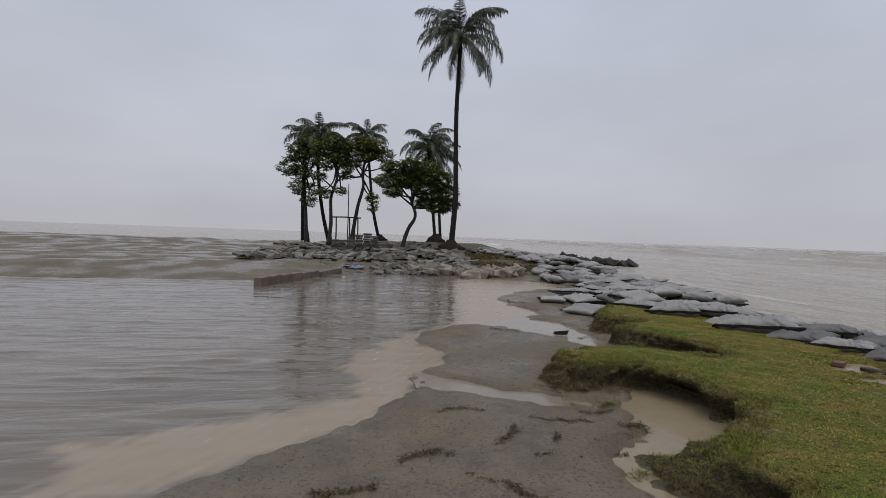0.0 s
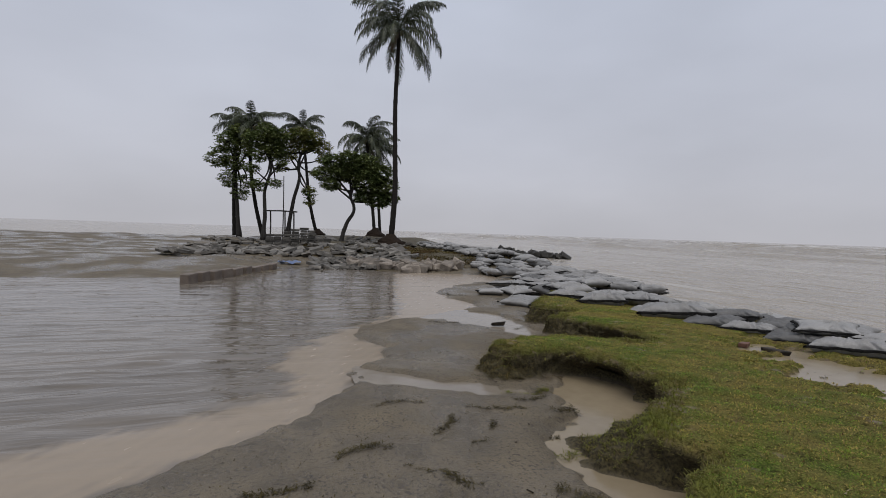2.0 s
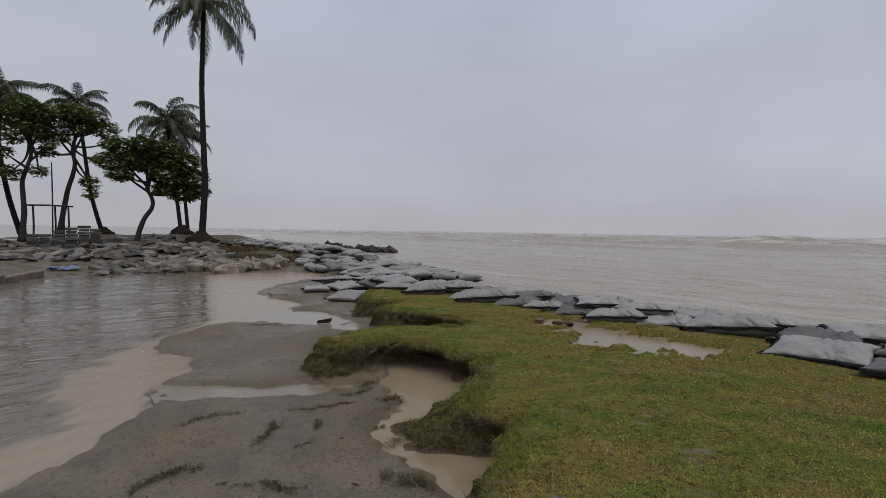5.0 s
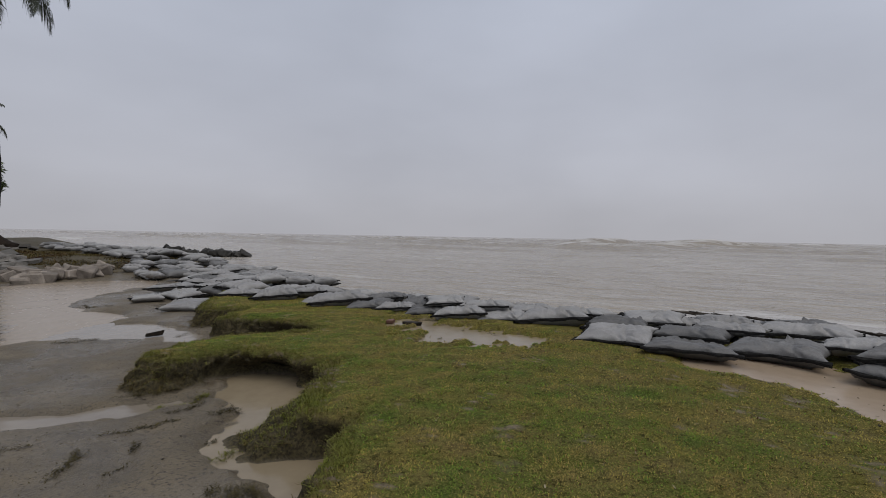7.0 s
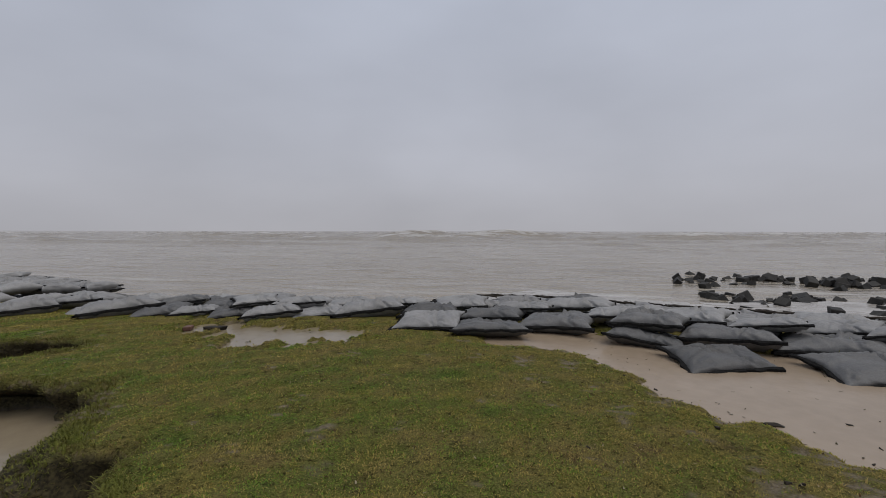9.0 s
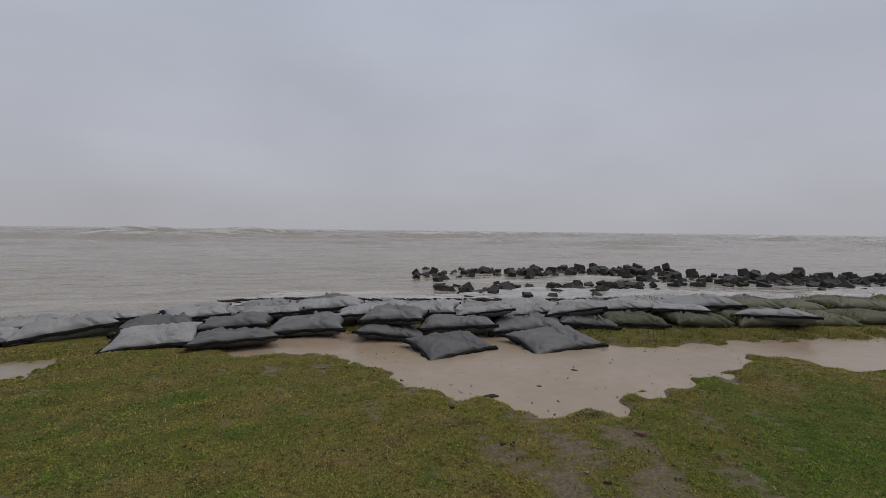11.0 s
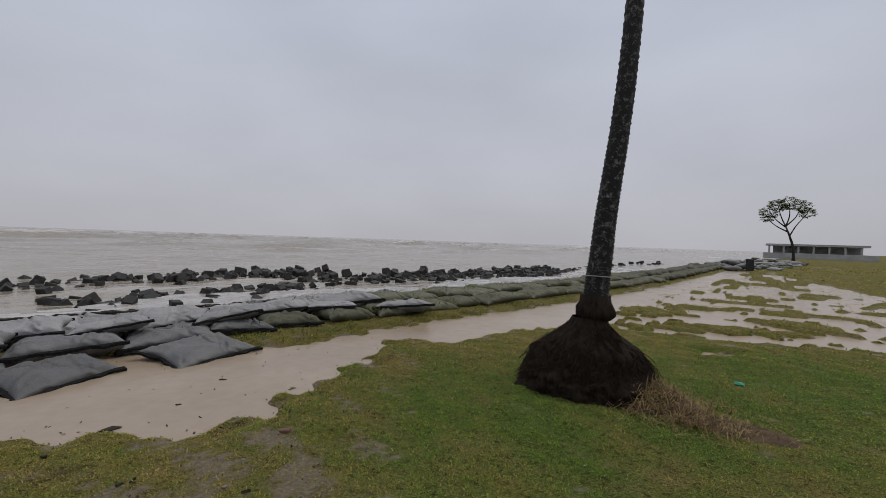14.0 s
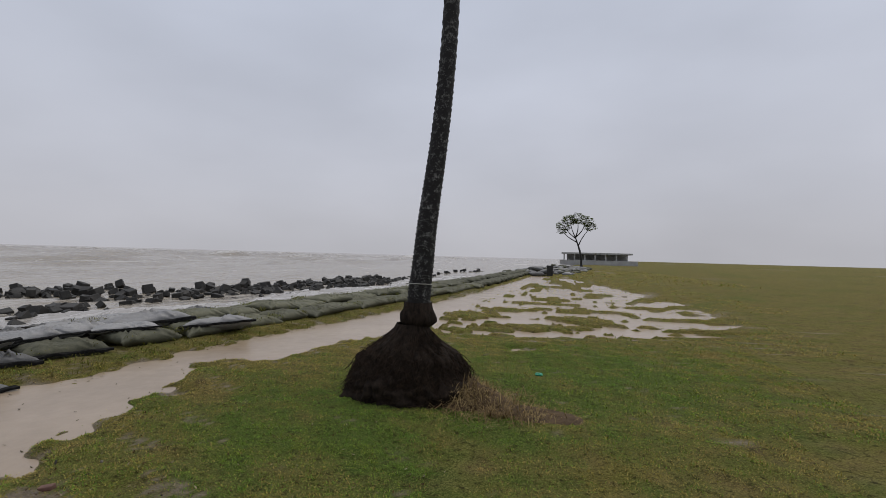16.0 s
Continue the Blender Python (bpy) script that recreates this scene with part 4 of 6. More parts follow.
CUBES = [chunk("block_concrete", 0.35, 0.34, (0.34, 0.22, 0.31, 0.18, 0.30, 0.26)[i], M_BLOCK, i, 0.12) for i in range(6)]
SLABS = [chunk("slab_concrete", 0.72, 0.46, 0.13, M_SLAB, 20 + i, 0.10) for i in range(6)]
STONES = [chunk("stone_pale", 0.62, 0.5, 0.40, M_PINK, 40 + i, 0.28, 0.12) for i in range(6)]
DARKS = [chunk("stone_dark", 0.9, 0.6, 0.42, M_BLOCK, 60 + i, 0.3, 0.12) for i in range(5)]
crs = random.Random(5)


def stone(meshes, name, label, category, group, x, y, z, tilt=25, s=1.0):
    ob = new(name, crs.choice(meshes))
    k = s * crs.uniform(0.8, 1.25)
    ob.matrix_basis = pose(x, y, z, crs.uniform(-tilt, tilt), crs.uniform(-tilt, tilt), crs.uniform(0, 360)) @ Matrix.Diagonal((k, k, k, 1))
    return tagged(ob, label, category, group)


CUBE_LABEL = "dark wet concrete cube of the broken breakwater"
def block(x, y, lift):
    stone(CUBES, "breakwater_block", CUBE_LABEL, "concrete block", "blocks of the breakwater", x, y, SEA_Z - 0.24 + 0.85 * lift, 30, 0.92)


for i in range(50):
    y_ = -4.8 - 10.5 * crs.random()
    block(14.9 + crs.gauss(0, 0.55) + (0.5 if y_ > -6 else 0), y_, crs.uniform(0.0, 0.22))
for i in range(80):
    y_ = -6.5 - 13.5 * crs.random() ** 0.8
    block(21.2 + crs.gauss(0, 1.0), y_, crs.uniform(0.0, 0.32))
for i in range(210):
    y_ = -14.5 - 23 * crs.random() ** 1.15
    o_ = crs.random()
    block(np.interp(y_, [-37, -26, -19.6, -16, -14.5], [10.2, 10.9, 11.8, 14.2, 15.5]) + 5.0 * o_, y_, crs.uniform(0.0, 0.2) + 0.3 * o_ * crs.random())
for i in range(30):
    y_ = -42 - 24 * crs.random()
    block(np.interp(y_, [-66, -50, -40], [9.2, 11.8, 11.8]) + crs.gauss(0, 0.6), y_, crs.uniform(0, 0.35))
# small rubble filling the breakwater
rub_v, rub_f = [], []
cube_v = [np.array([v.co[:] for v in me.vertices]) for me in CUBES]
cube_f = [[tuple(p.vertices) for p in me.polygons] for me in CUBES]
for i in range(420):
    y_ = -5 - 32 * crs.random() ** 1.1
    if y_ > -14 and crs.random() < 0.5:
        x_ = 14.8 + crs.gauss(0, 0.9)
    elif y_ > -17:
        x_ = 21.2 + crs.gauss(0, 1.1)
    else:
        x_ = np.interp(y_, [-37, -26, -19.6, -16, -14.5], [10.2, 10.9, 11.8, 14.2, 15.5]) + 5.2 * crs.random()
    k_ = i % 6
    m_ = np.array(pose(x_, y_, SEA_Z - 0.14 + crs.uniform(0, 0.14), crs.uniform(-40, 40), crs.uniform(-40, 40), crs.uniform(0, 360)))
    b_ = sum(len(q) for q in rub_v)
    rub_v.append((cube_v[k_] * crs.uniform(0.45, 0.85)) @ m_[:3, :3].T + m_[:3, 3])
    rub_f += [tuple(j + b_ for j in f) for f in cube_f[k_]]
thing("breakwater_rubble", "dark wet broken concrete rubble awash between the cubes", "rubble", kind="stuff", data=mesh_of("rubble_concrete", np.concatenate(rub_v), rub_f, M_BLOCK))
# dark heap out in the sea to the north
for i in range(46):
    t_ = crs.random()
    stone(DARKS, "reef_boulder", "dark wet boulder of a low heap in the sea", "boulder", "boulders in the sea", 18.0 + 5.6 * t_ + crs.gauss(0, 0.2), 38.6 - 2.2 * t_ + crs.gauss(0, 0.5), SEA_Z - 0.1 + 0.55 * (1 - t_) * crs.random(), 30, 0.9)

# broken slabs and stones on the embankment under the palms
for i in range(500):
    y_ = 23.6 + 20 * crs.random() ** 1.5
    x_ = crs.uniform(-6.5, 9.5) if y_ > 27.5 else crs.uniform(1.2, 9.5)
    if (x_ - 8.1) ** 2 + (y_ - 37) ** 2 < 1.2 or (x_ > 6.8 and y_ < 34):
        continue
    stone(SLABS, "concrete_slab", "broken grey concrete slab lying on the embankment", "slab", "slabs on the embankment", x_, y_, gz(x_, y_) + crs.uniform(-0.02, 0.10), 19)
for i in range(44):
    t_ = i / 43
    x_, y_ = 2.9 + 5.4 * t_ + crs.gauss(0, 0.15), 25.0 - 2.4 * min(1, t_ * 1.8) + crs.uniform(-0.3, 0.8)
    stone(STONES, "pale_stone", "pale broken stone at the water's edge", "stone", "stones at the water's edge", x_, y_, gz(x_, y_) - 0.1, 30)

# two stacks of concrete blocks, and a low row beside them
M_STACK = surface("dark_stacked_concrete", (0.040, 0.038, 0.034), (0.105, 0.098, 0.088), 3, 0.7, bump=0.5, spread=0.5, spec=0.25)
PAVER = chunk("paver_concrete", 0.62, 0.5, 0.17, M_STACK, 91, 0.06, 0.10)
for sx_, n_, top_ in ((0.55, 2, 7), (1.75, 2, 7), (-0.7, 3, 5), (2.9, 2, 3)):
    st = thing("block_stack", "neat stack of weathered grey concrete blocks", "concrete blocks", "stacks of concrete blocks", at=(sx_, 37.3, gz(sx_, 37.3)))
    for c_ in range(n_):
        for h_ in range(max(2, top_ - crs.randrange(2))):
            part("block", PAVER, st, m=pose(c_ * 0.56 - 0.5, crs.uniform(-0.06, 0.06), h_ * 0.195, 0, 0, 90 * (h_ % 2) + crs.uniform(-5, 5)))
# broken kerb at the pool's far edge
M_KERB = surface("stained_brown_concrete", (0.075, 0.058, 0.045), (0.17, 0.135, 0.108), 3, 0.6, bump=0.5)
KERB = chunk("kerb_concrete", 0.5, 0.35, 0.42, M_KERB, 95, 0.06)
kerb = thing("kerb", "broken weathered concrete kerb at the flood pool's edge", "kerb", at=(-1.6, 20.9, POOL_Z - 0.12))
for i in range(9):
    part("kerb_stone", KERB, kerb, m=pose(-1.6 + i * 0.31, -2.9 + i * 0.62, crs.uniform(-0.04, 0.04), crs.uniform(-4, 4), 0, 62 + crs.uniform(-8, 8)))


# ---- coconut palms ----
def frond_mesh(seed, start, bend, mat):
    """A feather leaf reaching along +x, z up: an arching rib whose leaflets hang down."""
    rs = random.Random(seed)
    n = 40
    p, rib = Vector((0, 0, 0)), []
    for i in range(n + 1):
        t = i / n
        a = radians(start - bend * t ** 1.4)
        rib.append(p.copy())
        p = p + Vector((math.cos(a), 0.10 * math.sin(seed * 2.0) * t, math.sin(a))) / n
    vs, fs = tube(rib, [0.010 * (1 - 0.85 * i / n) + 0.001 for i in range(n + 1)], 5)
    for i in range(5, n + 1):
        t = i / n
        d = (rib[min(i + 1, n)] - rib[i - 1]).normalized()
        for side in (-1, 1):
            for rep in range(2):
                ll = (0.26 * math.sin(math.pi * min(1, t * 0.85 + 0.12)) + 0.05) * rs.uniform(0.7, 1.15)
                q = rib[i] + d * rs.uniform(0, 1.0 / n)
                out = (d * 0.6 + Vector((0, side * rs.uniform(0.35, 0.8), -rs.uniform(0.1, 0.7)))).normalized()
                tip = q + out * ll * 0.5
                end = tip + (out * 0.3 + Vector((0, 0, -1))).normalized() * ll * rs.uniform(0.4, 0.6)
                w = d * 0.0065
                b = len(vs)
                vs += [q - w, q + w, tip + w, tip - w, end]
                fs += [(b, b + 1, b + 2, b + 3), (b + 3, b + 2, b + 4)]
    return mesh_of("frond_leaf", vs, fs, mat)


# from the youngest, upright leaves to the oldest, hanging ones
FRONDS = [frond_mesh(i, st, bn, M_FROND) for i, (st, bn) in enumerate(((66, 95), (58, 115), (46, 122), (34, 122), (22, 116), (10, 104), (-4, 92), (-20, 74), (-38, 55)))]
DRYFROND = frond_mesh(19, -45, 45, M_DRY)


def coconut_palm(label, trunk_pts, r0, r1, leaf, count, seed, wind=(0, 0), lower=None, sides=12, rings=60):
    rs = random.Random(seed)
    base = trunk_pts[0]
    palm = thing("coconut_palm", label, "palm tree", "coconut palms", at=base)
    pts = [p - np.array(base) for p in spline(trunk_pts, max(4, rings // (len(trunk_pts) - 1)))]
    n = len(pts)
    radii = [r0 + (r1 - r0) * (i / (n - 1)) ** 0.7 for i in range(n)]
    vs, fs = tube(pts, radii, sides, knob=lambda i, k: 1 + (0.05 if i % 2 else -0.03) + 0.04 * math.sin(i * 1.7 + k * 1.3))
    part("trunk", mesh_of("palm_trunk", vs, fs, lower or M_BARK, True), palm)
    top = pts[-1]
    for i in range(count):
        a = i * 2.39996 + rs.uniform(-0.2, 0.2)
        le = leaf * rs.uniform(0.85, 1.1)
        dx, dy = math.cos(a) + wind[0], math.sin(a) + wind[1]
        m = pose(*top, 0, 0, math.degrees(math.atan2(dy, dx))) @ pose(0, 0, 0, rs.uniform(-12, 12), rs.uniform(-8, 8), 0) @ Matrix.Diagonal((le, le, le, 1))
        part("frond", FRONDS[min(8, int(9 * i / count))], palm, m=m)
    for i in range(3):
        a = rs.uniform(0, 6.28)
        part("dry_frond", DRYFROND, palm, "brown dead hanging frond", m=pose(*top, 0, 0, math.degrees(a)) @ pose(0, 0, -0.2) @ Matrix.Diagonal((leaf * 0.5,) * 3 + (1,)))
    nut = bmesh.new()
    bmesh.ops.create_icosphere(nut, subdivisions=2, radius=0.13)
    for v in nut.verts:
        v.co.z *= 1.2
    me = bpy.data.meshes.new("nut_husk")
    nut.to_mesh(me)
    nut.free()
    me.materials.append(M_NUT)
    for i in range(7):
        a = rs.uniform(0, 6.28)
        part("coconut", me, palm, m=pose(top[0] + 0.3 * math.cos(a), top[1] + 0.3 * math.sin(a), top[2] - 0.3 - rs.uniform(0, 0.25)))
    return palm


def root_mound(parent, rad, high, seed, sides=40, squash=(1, 1), strands=0):
    """The exposed root cone at a palm's foot."""
    rs = np.random.RandomState(seed)
    prof = [(1.04, -0.12), (1.02, 0.0), (0.98, 0.10), (0.93, 0.22), (0.87, 0.35), (0.80, 0.47), (0.69, 0.58), (0.55, 0.68), (0.43, 0.77), (0.34, 0.86), (0.28, 0.93), (0.24, 1.0)]
    fine = []
    for i in range(len(prof) - 1):
        for k in range(6):
            t = k / 6
            fine.append((prof[i][0] * (1 - t) + prof[i + 1][0] * t, prof[i][1] * (1 - t) + prof[i + 1][1] * t))
    fine.append(prof[-1])
    vs, fs = [], []
    for i, (r, h) in enumerate(fine):
        for k in range(sides):
            a = 2 * math.pi * k / sides
            g = float(rough_field(np.array(a * 2.2), np.array(h * 1.2), 0.5, seed % 10)) * 0.08 + float(rough_field(np.array(a * 1.0), np.array(h * 3), 1.6, 5)) * 0.14 + float(rough_field(np.array(a * 4.0), np.array(h * 3.2), 0.55, (seed + 6) % 12)) * 0.06 + float(rough_field(np.array(a * 9.0), np.array(h * 8.0), 0.5, (seed + 3) % 12)) * 0.022
            q = rad * r * (1 + g * (1.0 - 0.6 * h))
            vs.append((q * math.cos(a) * squash[0], q * math.sin(a) * squash[1], h * high))
    m = len(fine)
    for i in range(m - 1):
        for k in range(sides):
            k2 = (k + 1) % sides
            fs.append((i * sides + k, i * sides + k2, (i + 1) * sides + k2, (i + 1) * sides + k))
    part("root_mound", mesh_of("mound_roots", vs, fs, M_ROOT, True), parent, "dark fibrous cone of exposed roots")
    if strands:
        vs, fs = [], []
        for s in range(strands):
            a = rs.uniform(0, 6.283)
            h0 = rs.uniform(0.25, 0.95)
            prev = []
            for k in range(6):
                t = k / 5
                h = h0 * (1 - t) * 0.98 + (h0 - 0.3) * t
                h = max(h, -0.02)
                r = np.interp(h, [q[1] for q in prof], [q[0] for q in prof]) * rad * (1.0 + 0.07 * rs.rand())
                aa = a + 0.16 * rs.randn() * t
                prev.append((r * math.cos(aa) * squash[0], r * math.sin(aa) * squash[1], h * high))
            stray = rs.rand() < 0.22
            if stray:
                prev = [(q[0] * (1 + 0.10 * k / 5), q[1] * (1 + 0.10 * k / 5), q[2] + 0.02 * k / 5 * rs.randn()) for k, q in enumerate(prev)]
            v, f = tube(prev, [(0.0040 if rs.rand() < 0.25 else 0.0022)] * 6, 3, cap=False)
            b = len(vs)
            vs += v
            fs += [tuple(i + b for i in q) for q in f]
        part("root_fringe", mesh_of("strand_roots", vs, fs, M_FIBRE), parent, "thin hanging brown root fibres")


p = coconut_palm("tall dark coconut palm on the stony embankment", [(7.94, 37.35, 0.2), (8.03, 37.33, 1.5), (8.19, 37.3, 4.7), (8.10, 37.3, 8.0), (8.02, 37.3, 11.5), (8.1, 37.3, 14.8), (8.18, 37.3, 17.6)], 0.27, 0.145, 4.4, 27, 1, (-0.15, 0.0))
root_mound(p, 1.25, 1.1, 3, 28)
p = coconut_palm("slender coconut palm behind the almond tree", [(8.75, 48.5, 0.6), (8.45, 48.55, 3.5), (7.86, 48.6, 9.0), (7.6, 48.7, 11.0)], 0.19, 0.13, 3.6, 26, 2, (0.2, 0))
root_mound(p, 1.1, 1.2, 4, 24)
coconut_palm("slender coconut palm behind the almond tree", [(9.7, 50.5, 0.6), (9.35, 50.4, 5), (9.1, 50.4, 10.0), (8.95, 50.4, 10.2)], 0.17, 0.12, 3.2, 20, 3)
p = coconut_palm("thin leaning coconut palm among the shore trees", [(3.05, 50.2, 0.6), (2.24, 50.2, 4.2), (1.76, 50.2, 8.3), (1.38, 50.2, 11.7)], 0.18, 0.12, 3.1, 24, 4, (-0.2, 0))
root_mound(p, 0.9, 0.9, 4, 24)
coconut_palm("thin coconut palm among the shore trees", [(-2.07, 47.3, 0.5), (-2.8, 47.3, 3.8), (-3.27, 47.3, 7.6), (-3.15, 47.3, 11.0)], 0.19, 0.13, 3.1, 24, 5, (-0.2, 0))
coconut_palm("thin coconut palm among the shore trees", [(-4.8, 50.0, 0.6), (-4.9, 50.0, 6), (-4.7, 50.0, 11.2)], 0.18, 0.13, 2.9, 22, 6)


# ---- broadleaf trees ----
def shore_tree(label, trunk, r0, clumps, seed, leaf=0.30, per=150, mat=M_LEAF, name="almond_tree"):
    """A tapered crooked trunk, limbs to every clump, and a crown of rosettes of broad leaves."""
    rs = random.Random(seed)
    base = trunk[0]
    tree = thing(name, label, "tree", "shore trees", at=base)
    B = np.array(base)
    pts = [q - B for q in spline(trunk, 8)]
    vs, fs = tube(pts, [r0 * (1 - 0.6 * i / len(pts)) * (1.5 - 0.5 * min(1, i / 3)) for i in range(len(pts))], 9, knob=lambda i, k: 1 + 0.08 * math.sin(i * 1.1 + k * 2.1))
    part("trunk", mesh_of("tree_trunk", vs, fs, M_WOOD, True), tree)
    lv, lf, bv, bf = [], [], [], []
    for (cx_, cy_, cz_, rad, flat) in clumps:
        c = np.array((cx_, cy_, cz_)) - B
        s = pts[rs.randrange(int(len(pts) * 0.6), len(pts))]
        mid = (s + c) / 2 + np.array((rs.uniform(-0.3, 0.3), rs.uniform(-0.3, 0.3), -0.15))
        limb = spline([s, mid, c], 6)
        v, f = tube(limb, [r0 * 0.42 * (1 - 0.75 * i / len(limb)) + 0.012 for i in range(len(limb))], 6)
        bv, bf = bv + v, bf + [tuple(i + len(bv) for i in q) for q in f]
        for k in range(int(per * rad * rad)):
            d = Vector((rs.gauss(0, 1), rs.gauss(0, 1), rs.gauss(0, 1))).normalized() * rad * rs.uniform(0.45, 1.08) ** 0.6
            o = Vector(c) + Vector((d.x, d.y, d.z * flat))
            if rs.random() < 0.06:
                v, f = tube([c, (np.array(o) + c) / 2 + rs.uniform(-0.1, 0.1), o], [0.03, 0.02, 0.01], 4, cap=False)
                bv, bf = bv + v, bf + [tuple(i + len(bv) for i in q) for q in f]
            for j in range(5):
                a = j * 1.257 + rs.uniform(-0.4, 0.4)
                out = Vector((math.cos(a), math.sin(a), rs.uniform(-0.55, 0.35))).normalized()
                w = out.cross(Vector((0, 0, 1))).normalized() * leaf * rs.uniform(0.2, 0.3)
                ll = leaf * rs.uniform(0.7, 1.2)
                b = len(lv)
                lv += [o, o + out * ll * 0.6 + w, o + out * ll + Vector((0, 0, -0.06)), o + out * ll * 0.6 - w]
                lf.append((b, b + 1, b + 2, b + 3))
    part("branchwork", mesh_of("tree_limbs", bv, bf, M_WOOD, True), tree)
    part("crown", mesh_of("tree_leaves", lv, lf, mat), tree, "uneven dark green crown of broad leaves")
    return tree


shore_tree("low spreading almond tree with dense dark green crown", [(4.24, 40.0, 0.2), (4.7, 40.0, 1.9), (5.33, 39.9, 3.2), (4.95, 39.9, 4.5), (5.3, 39.8, 5.4)], 0.19,
           [(2.9, 39.9, 6.1, 0.85, 0.8), (3.5, 39.9, 7.1, 0.95, 0.75), (4.8, 39.5, 7.3, 1.05, 0.7), (6.2, 39.8, 7.0, 1.2, 0.75), (7.2, 39.5, 6.3, 1.15, 0.8), (6.4, 39.3, 5.6, 1.25, 0.85), (7.8, 39.4, 5.2, 1.1, 0.8),
            (5.0, 39.8, 6.3, 1.1, 0.75), (3.4, 39.7, 5.2, 0.8, 0.6), (7.3, 39.6, 4.2, 1.05, 0.7), (8.3, 39.5, 4.3, 0.75, 0.7), (6.2, 39.7, 4.4, 0.85, 0.6), (4.1, 39.8, 6.2, 0.9, 0.7), (6.0, 39.2, 6.4, 1.0, 0.8)], 21, 0.36, 170)
shore_tree("tall thin-crowned almond tree with bare limbs", [(0.07, 45.3, 0.7), (0.52, 45.3, 3.8), (1.03, 45.3, 6.0), (0.9, 45.3, 7.2), (1.2, 45.3, 8.4)], 0.19,
           [(-0.2, 45.3, 9.3, 1.0, 0.7), (0.9, 45.1, 9.9, 1.05, 0.7), (2.0, 45.3, 9.8, 1.05, 0.7), (2.9, 45.4, 9.1, 0.95, 0.7), (1.4, 45.3, 9.0, 0.9, 0.6), (-0.9, 45.3, 8.4, 0.8, 0.7), (1.9, 45.3, 4.9, 0.65, 0.8), (2.0, 45.3, 4.1, 0.5, 0.8), (3.1, 45.3, 8.0, 0.7, 0.6), (0.2, 45.3, 8.2, 0.7, 0.7), (-0.6, 45.3, 6.9, 0.55, 0.7), (2.4, 45.3, 6.7, 0.5, 0.7)], 22, 0.35, 115, M_LEAF2)
shore_tree("tall thin-crowned almond tree with bare limbs", [(-1.93, 43.8, 0.4), (-1.8, 43.8, 2.6), (-1.85, 43.8, 4.6), (-1.4, 43.8, 6.4), (-1.5, 43.8, 8.0)], 0.19,
           [(-1.8, 43.8, 9.6, 1.1, 0.8), (-0.9, 43.6, 9.4, 1.0, 0.8), (-2.7, 43.8, 9.0, 1.0, 0.8), (-1.1, 43.8, 8.3, 1.0, 0.8), (-2.2, 43.8, 7.9, 0.9, 0.8), (-2.4, 43.8, 5.2, 0.65, 0.9), (-1.0, 43.8, 5.4, 0.55, 0.8), (-2.9, 43.7, 6.6, 0.6, 0.8), (-0.5, 43.8, 7.4, 0.6, 0.8)], 23, 0.35, 125)
shore_tree("dark almond tree at the edge of the grove", [(-4.05, 46.2, 0.5), (-4.25, 46.2, 3.6), (-4.4, 46.2, 6.0), (-4.3, 46.2, 8.0)], 0.19,
           [(-4.1, 46.2, 9.8, 1.1, 0.8), (-5.0, 46.2, 9.0, 1.2, 0.8), (-3.7, 46.2, 8.4, 0.9, 0.8), (-4.6, 46.2, 7.2, 0.9, 0.8), (-3.5, 46.2, 5.6, 0.75, 0.9), (-5.0, 46.2, 5.8, 0.9, 0.9), (-4.0, 46.2, 4.5, 0.7, 0.8), (-5.8, 46.2, 7.6, 1.1, 0.8)], 24, 0.35, 110)

# bare timber frame and pole beside the trees
fr = thing("open_hut", "bare dark timber posts and beam of an open hut", "hut", at=(-0.9, 44.2, gz(-0.9, 44.2)))
for x_ in (-0.45, 0.75, 1.5):
    part("post", mesh_of("post_wood", *tube([(x_, 0, -0.1), (x_ + 0.03, 0, 1.2), (x_, 0, 2.5)], [0.06] * 3, 8), M_WOOD), fr)
part("beam", mesh_of("beam_wood", *tube([(-0.9, 0, 2.5), (0.4, 0, 2.54), (1.8, 0, 2.5)], [0.06] * 3, 8), M_WOOD), fr)
thing("pole", "thin upright dark pole beside the timber frame", "pole", at=(-0.3, 44.0, gz(-0.3, 44.0)), data=mesh_of("pole_wood", *tube([(0, 0, -0.1), (0.02, 0, 3), (0, 0, 5.6)], [0.05, 0.045, 0.035], 8), M_WOOD))
# crumpled blue sheet at the pool's far edge
cv = np.stack([q.ravel() for q in np.meshgrid(np.linspace(-0.55, 0.55, 16), np.linspace(-0.3, 0.3, 8), indexing="ij")], 1)
cz = 0.10 + 0.10 * rough_field(cv[:, 0], cv[:, 1], 0.4, 3)
thing("plastic_sheet", "crumpled blue plastic sheet on the wet bank", "plastic sheet", at=(0.1, 25.2, gz(0.1, 25.2)), data=mesh_of("sheet_plastic", np.c_[cv, cz], grid_faces(16, 8), M_TARP, True))

# ---- the palm beside the camera ----
near_palm = coconut_palm("near coconut palm with lichen-spotted leaning trunk", [(1.50, -5.6, 0.72), (1.49, -5.6, 1.15), (1.46, -5.61, 1.5), (1.43, -5.62, 1.9), (1.38, -5.63, 2.36), (1.32, -5.65, 2.9), (1.26, -5.66, 3.6), (1.21, -5.67, 4.6), (1.18, -5.7, 7.0), (1.3, -5.7, 12.0)], 0.148, 0.085, 3.4, 24, 31, sides=24, rings=200, lower=M_LICHEN)
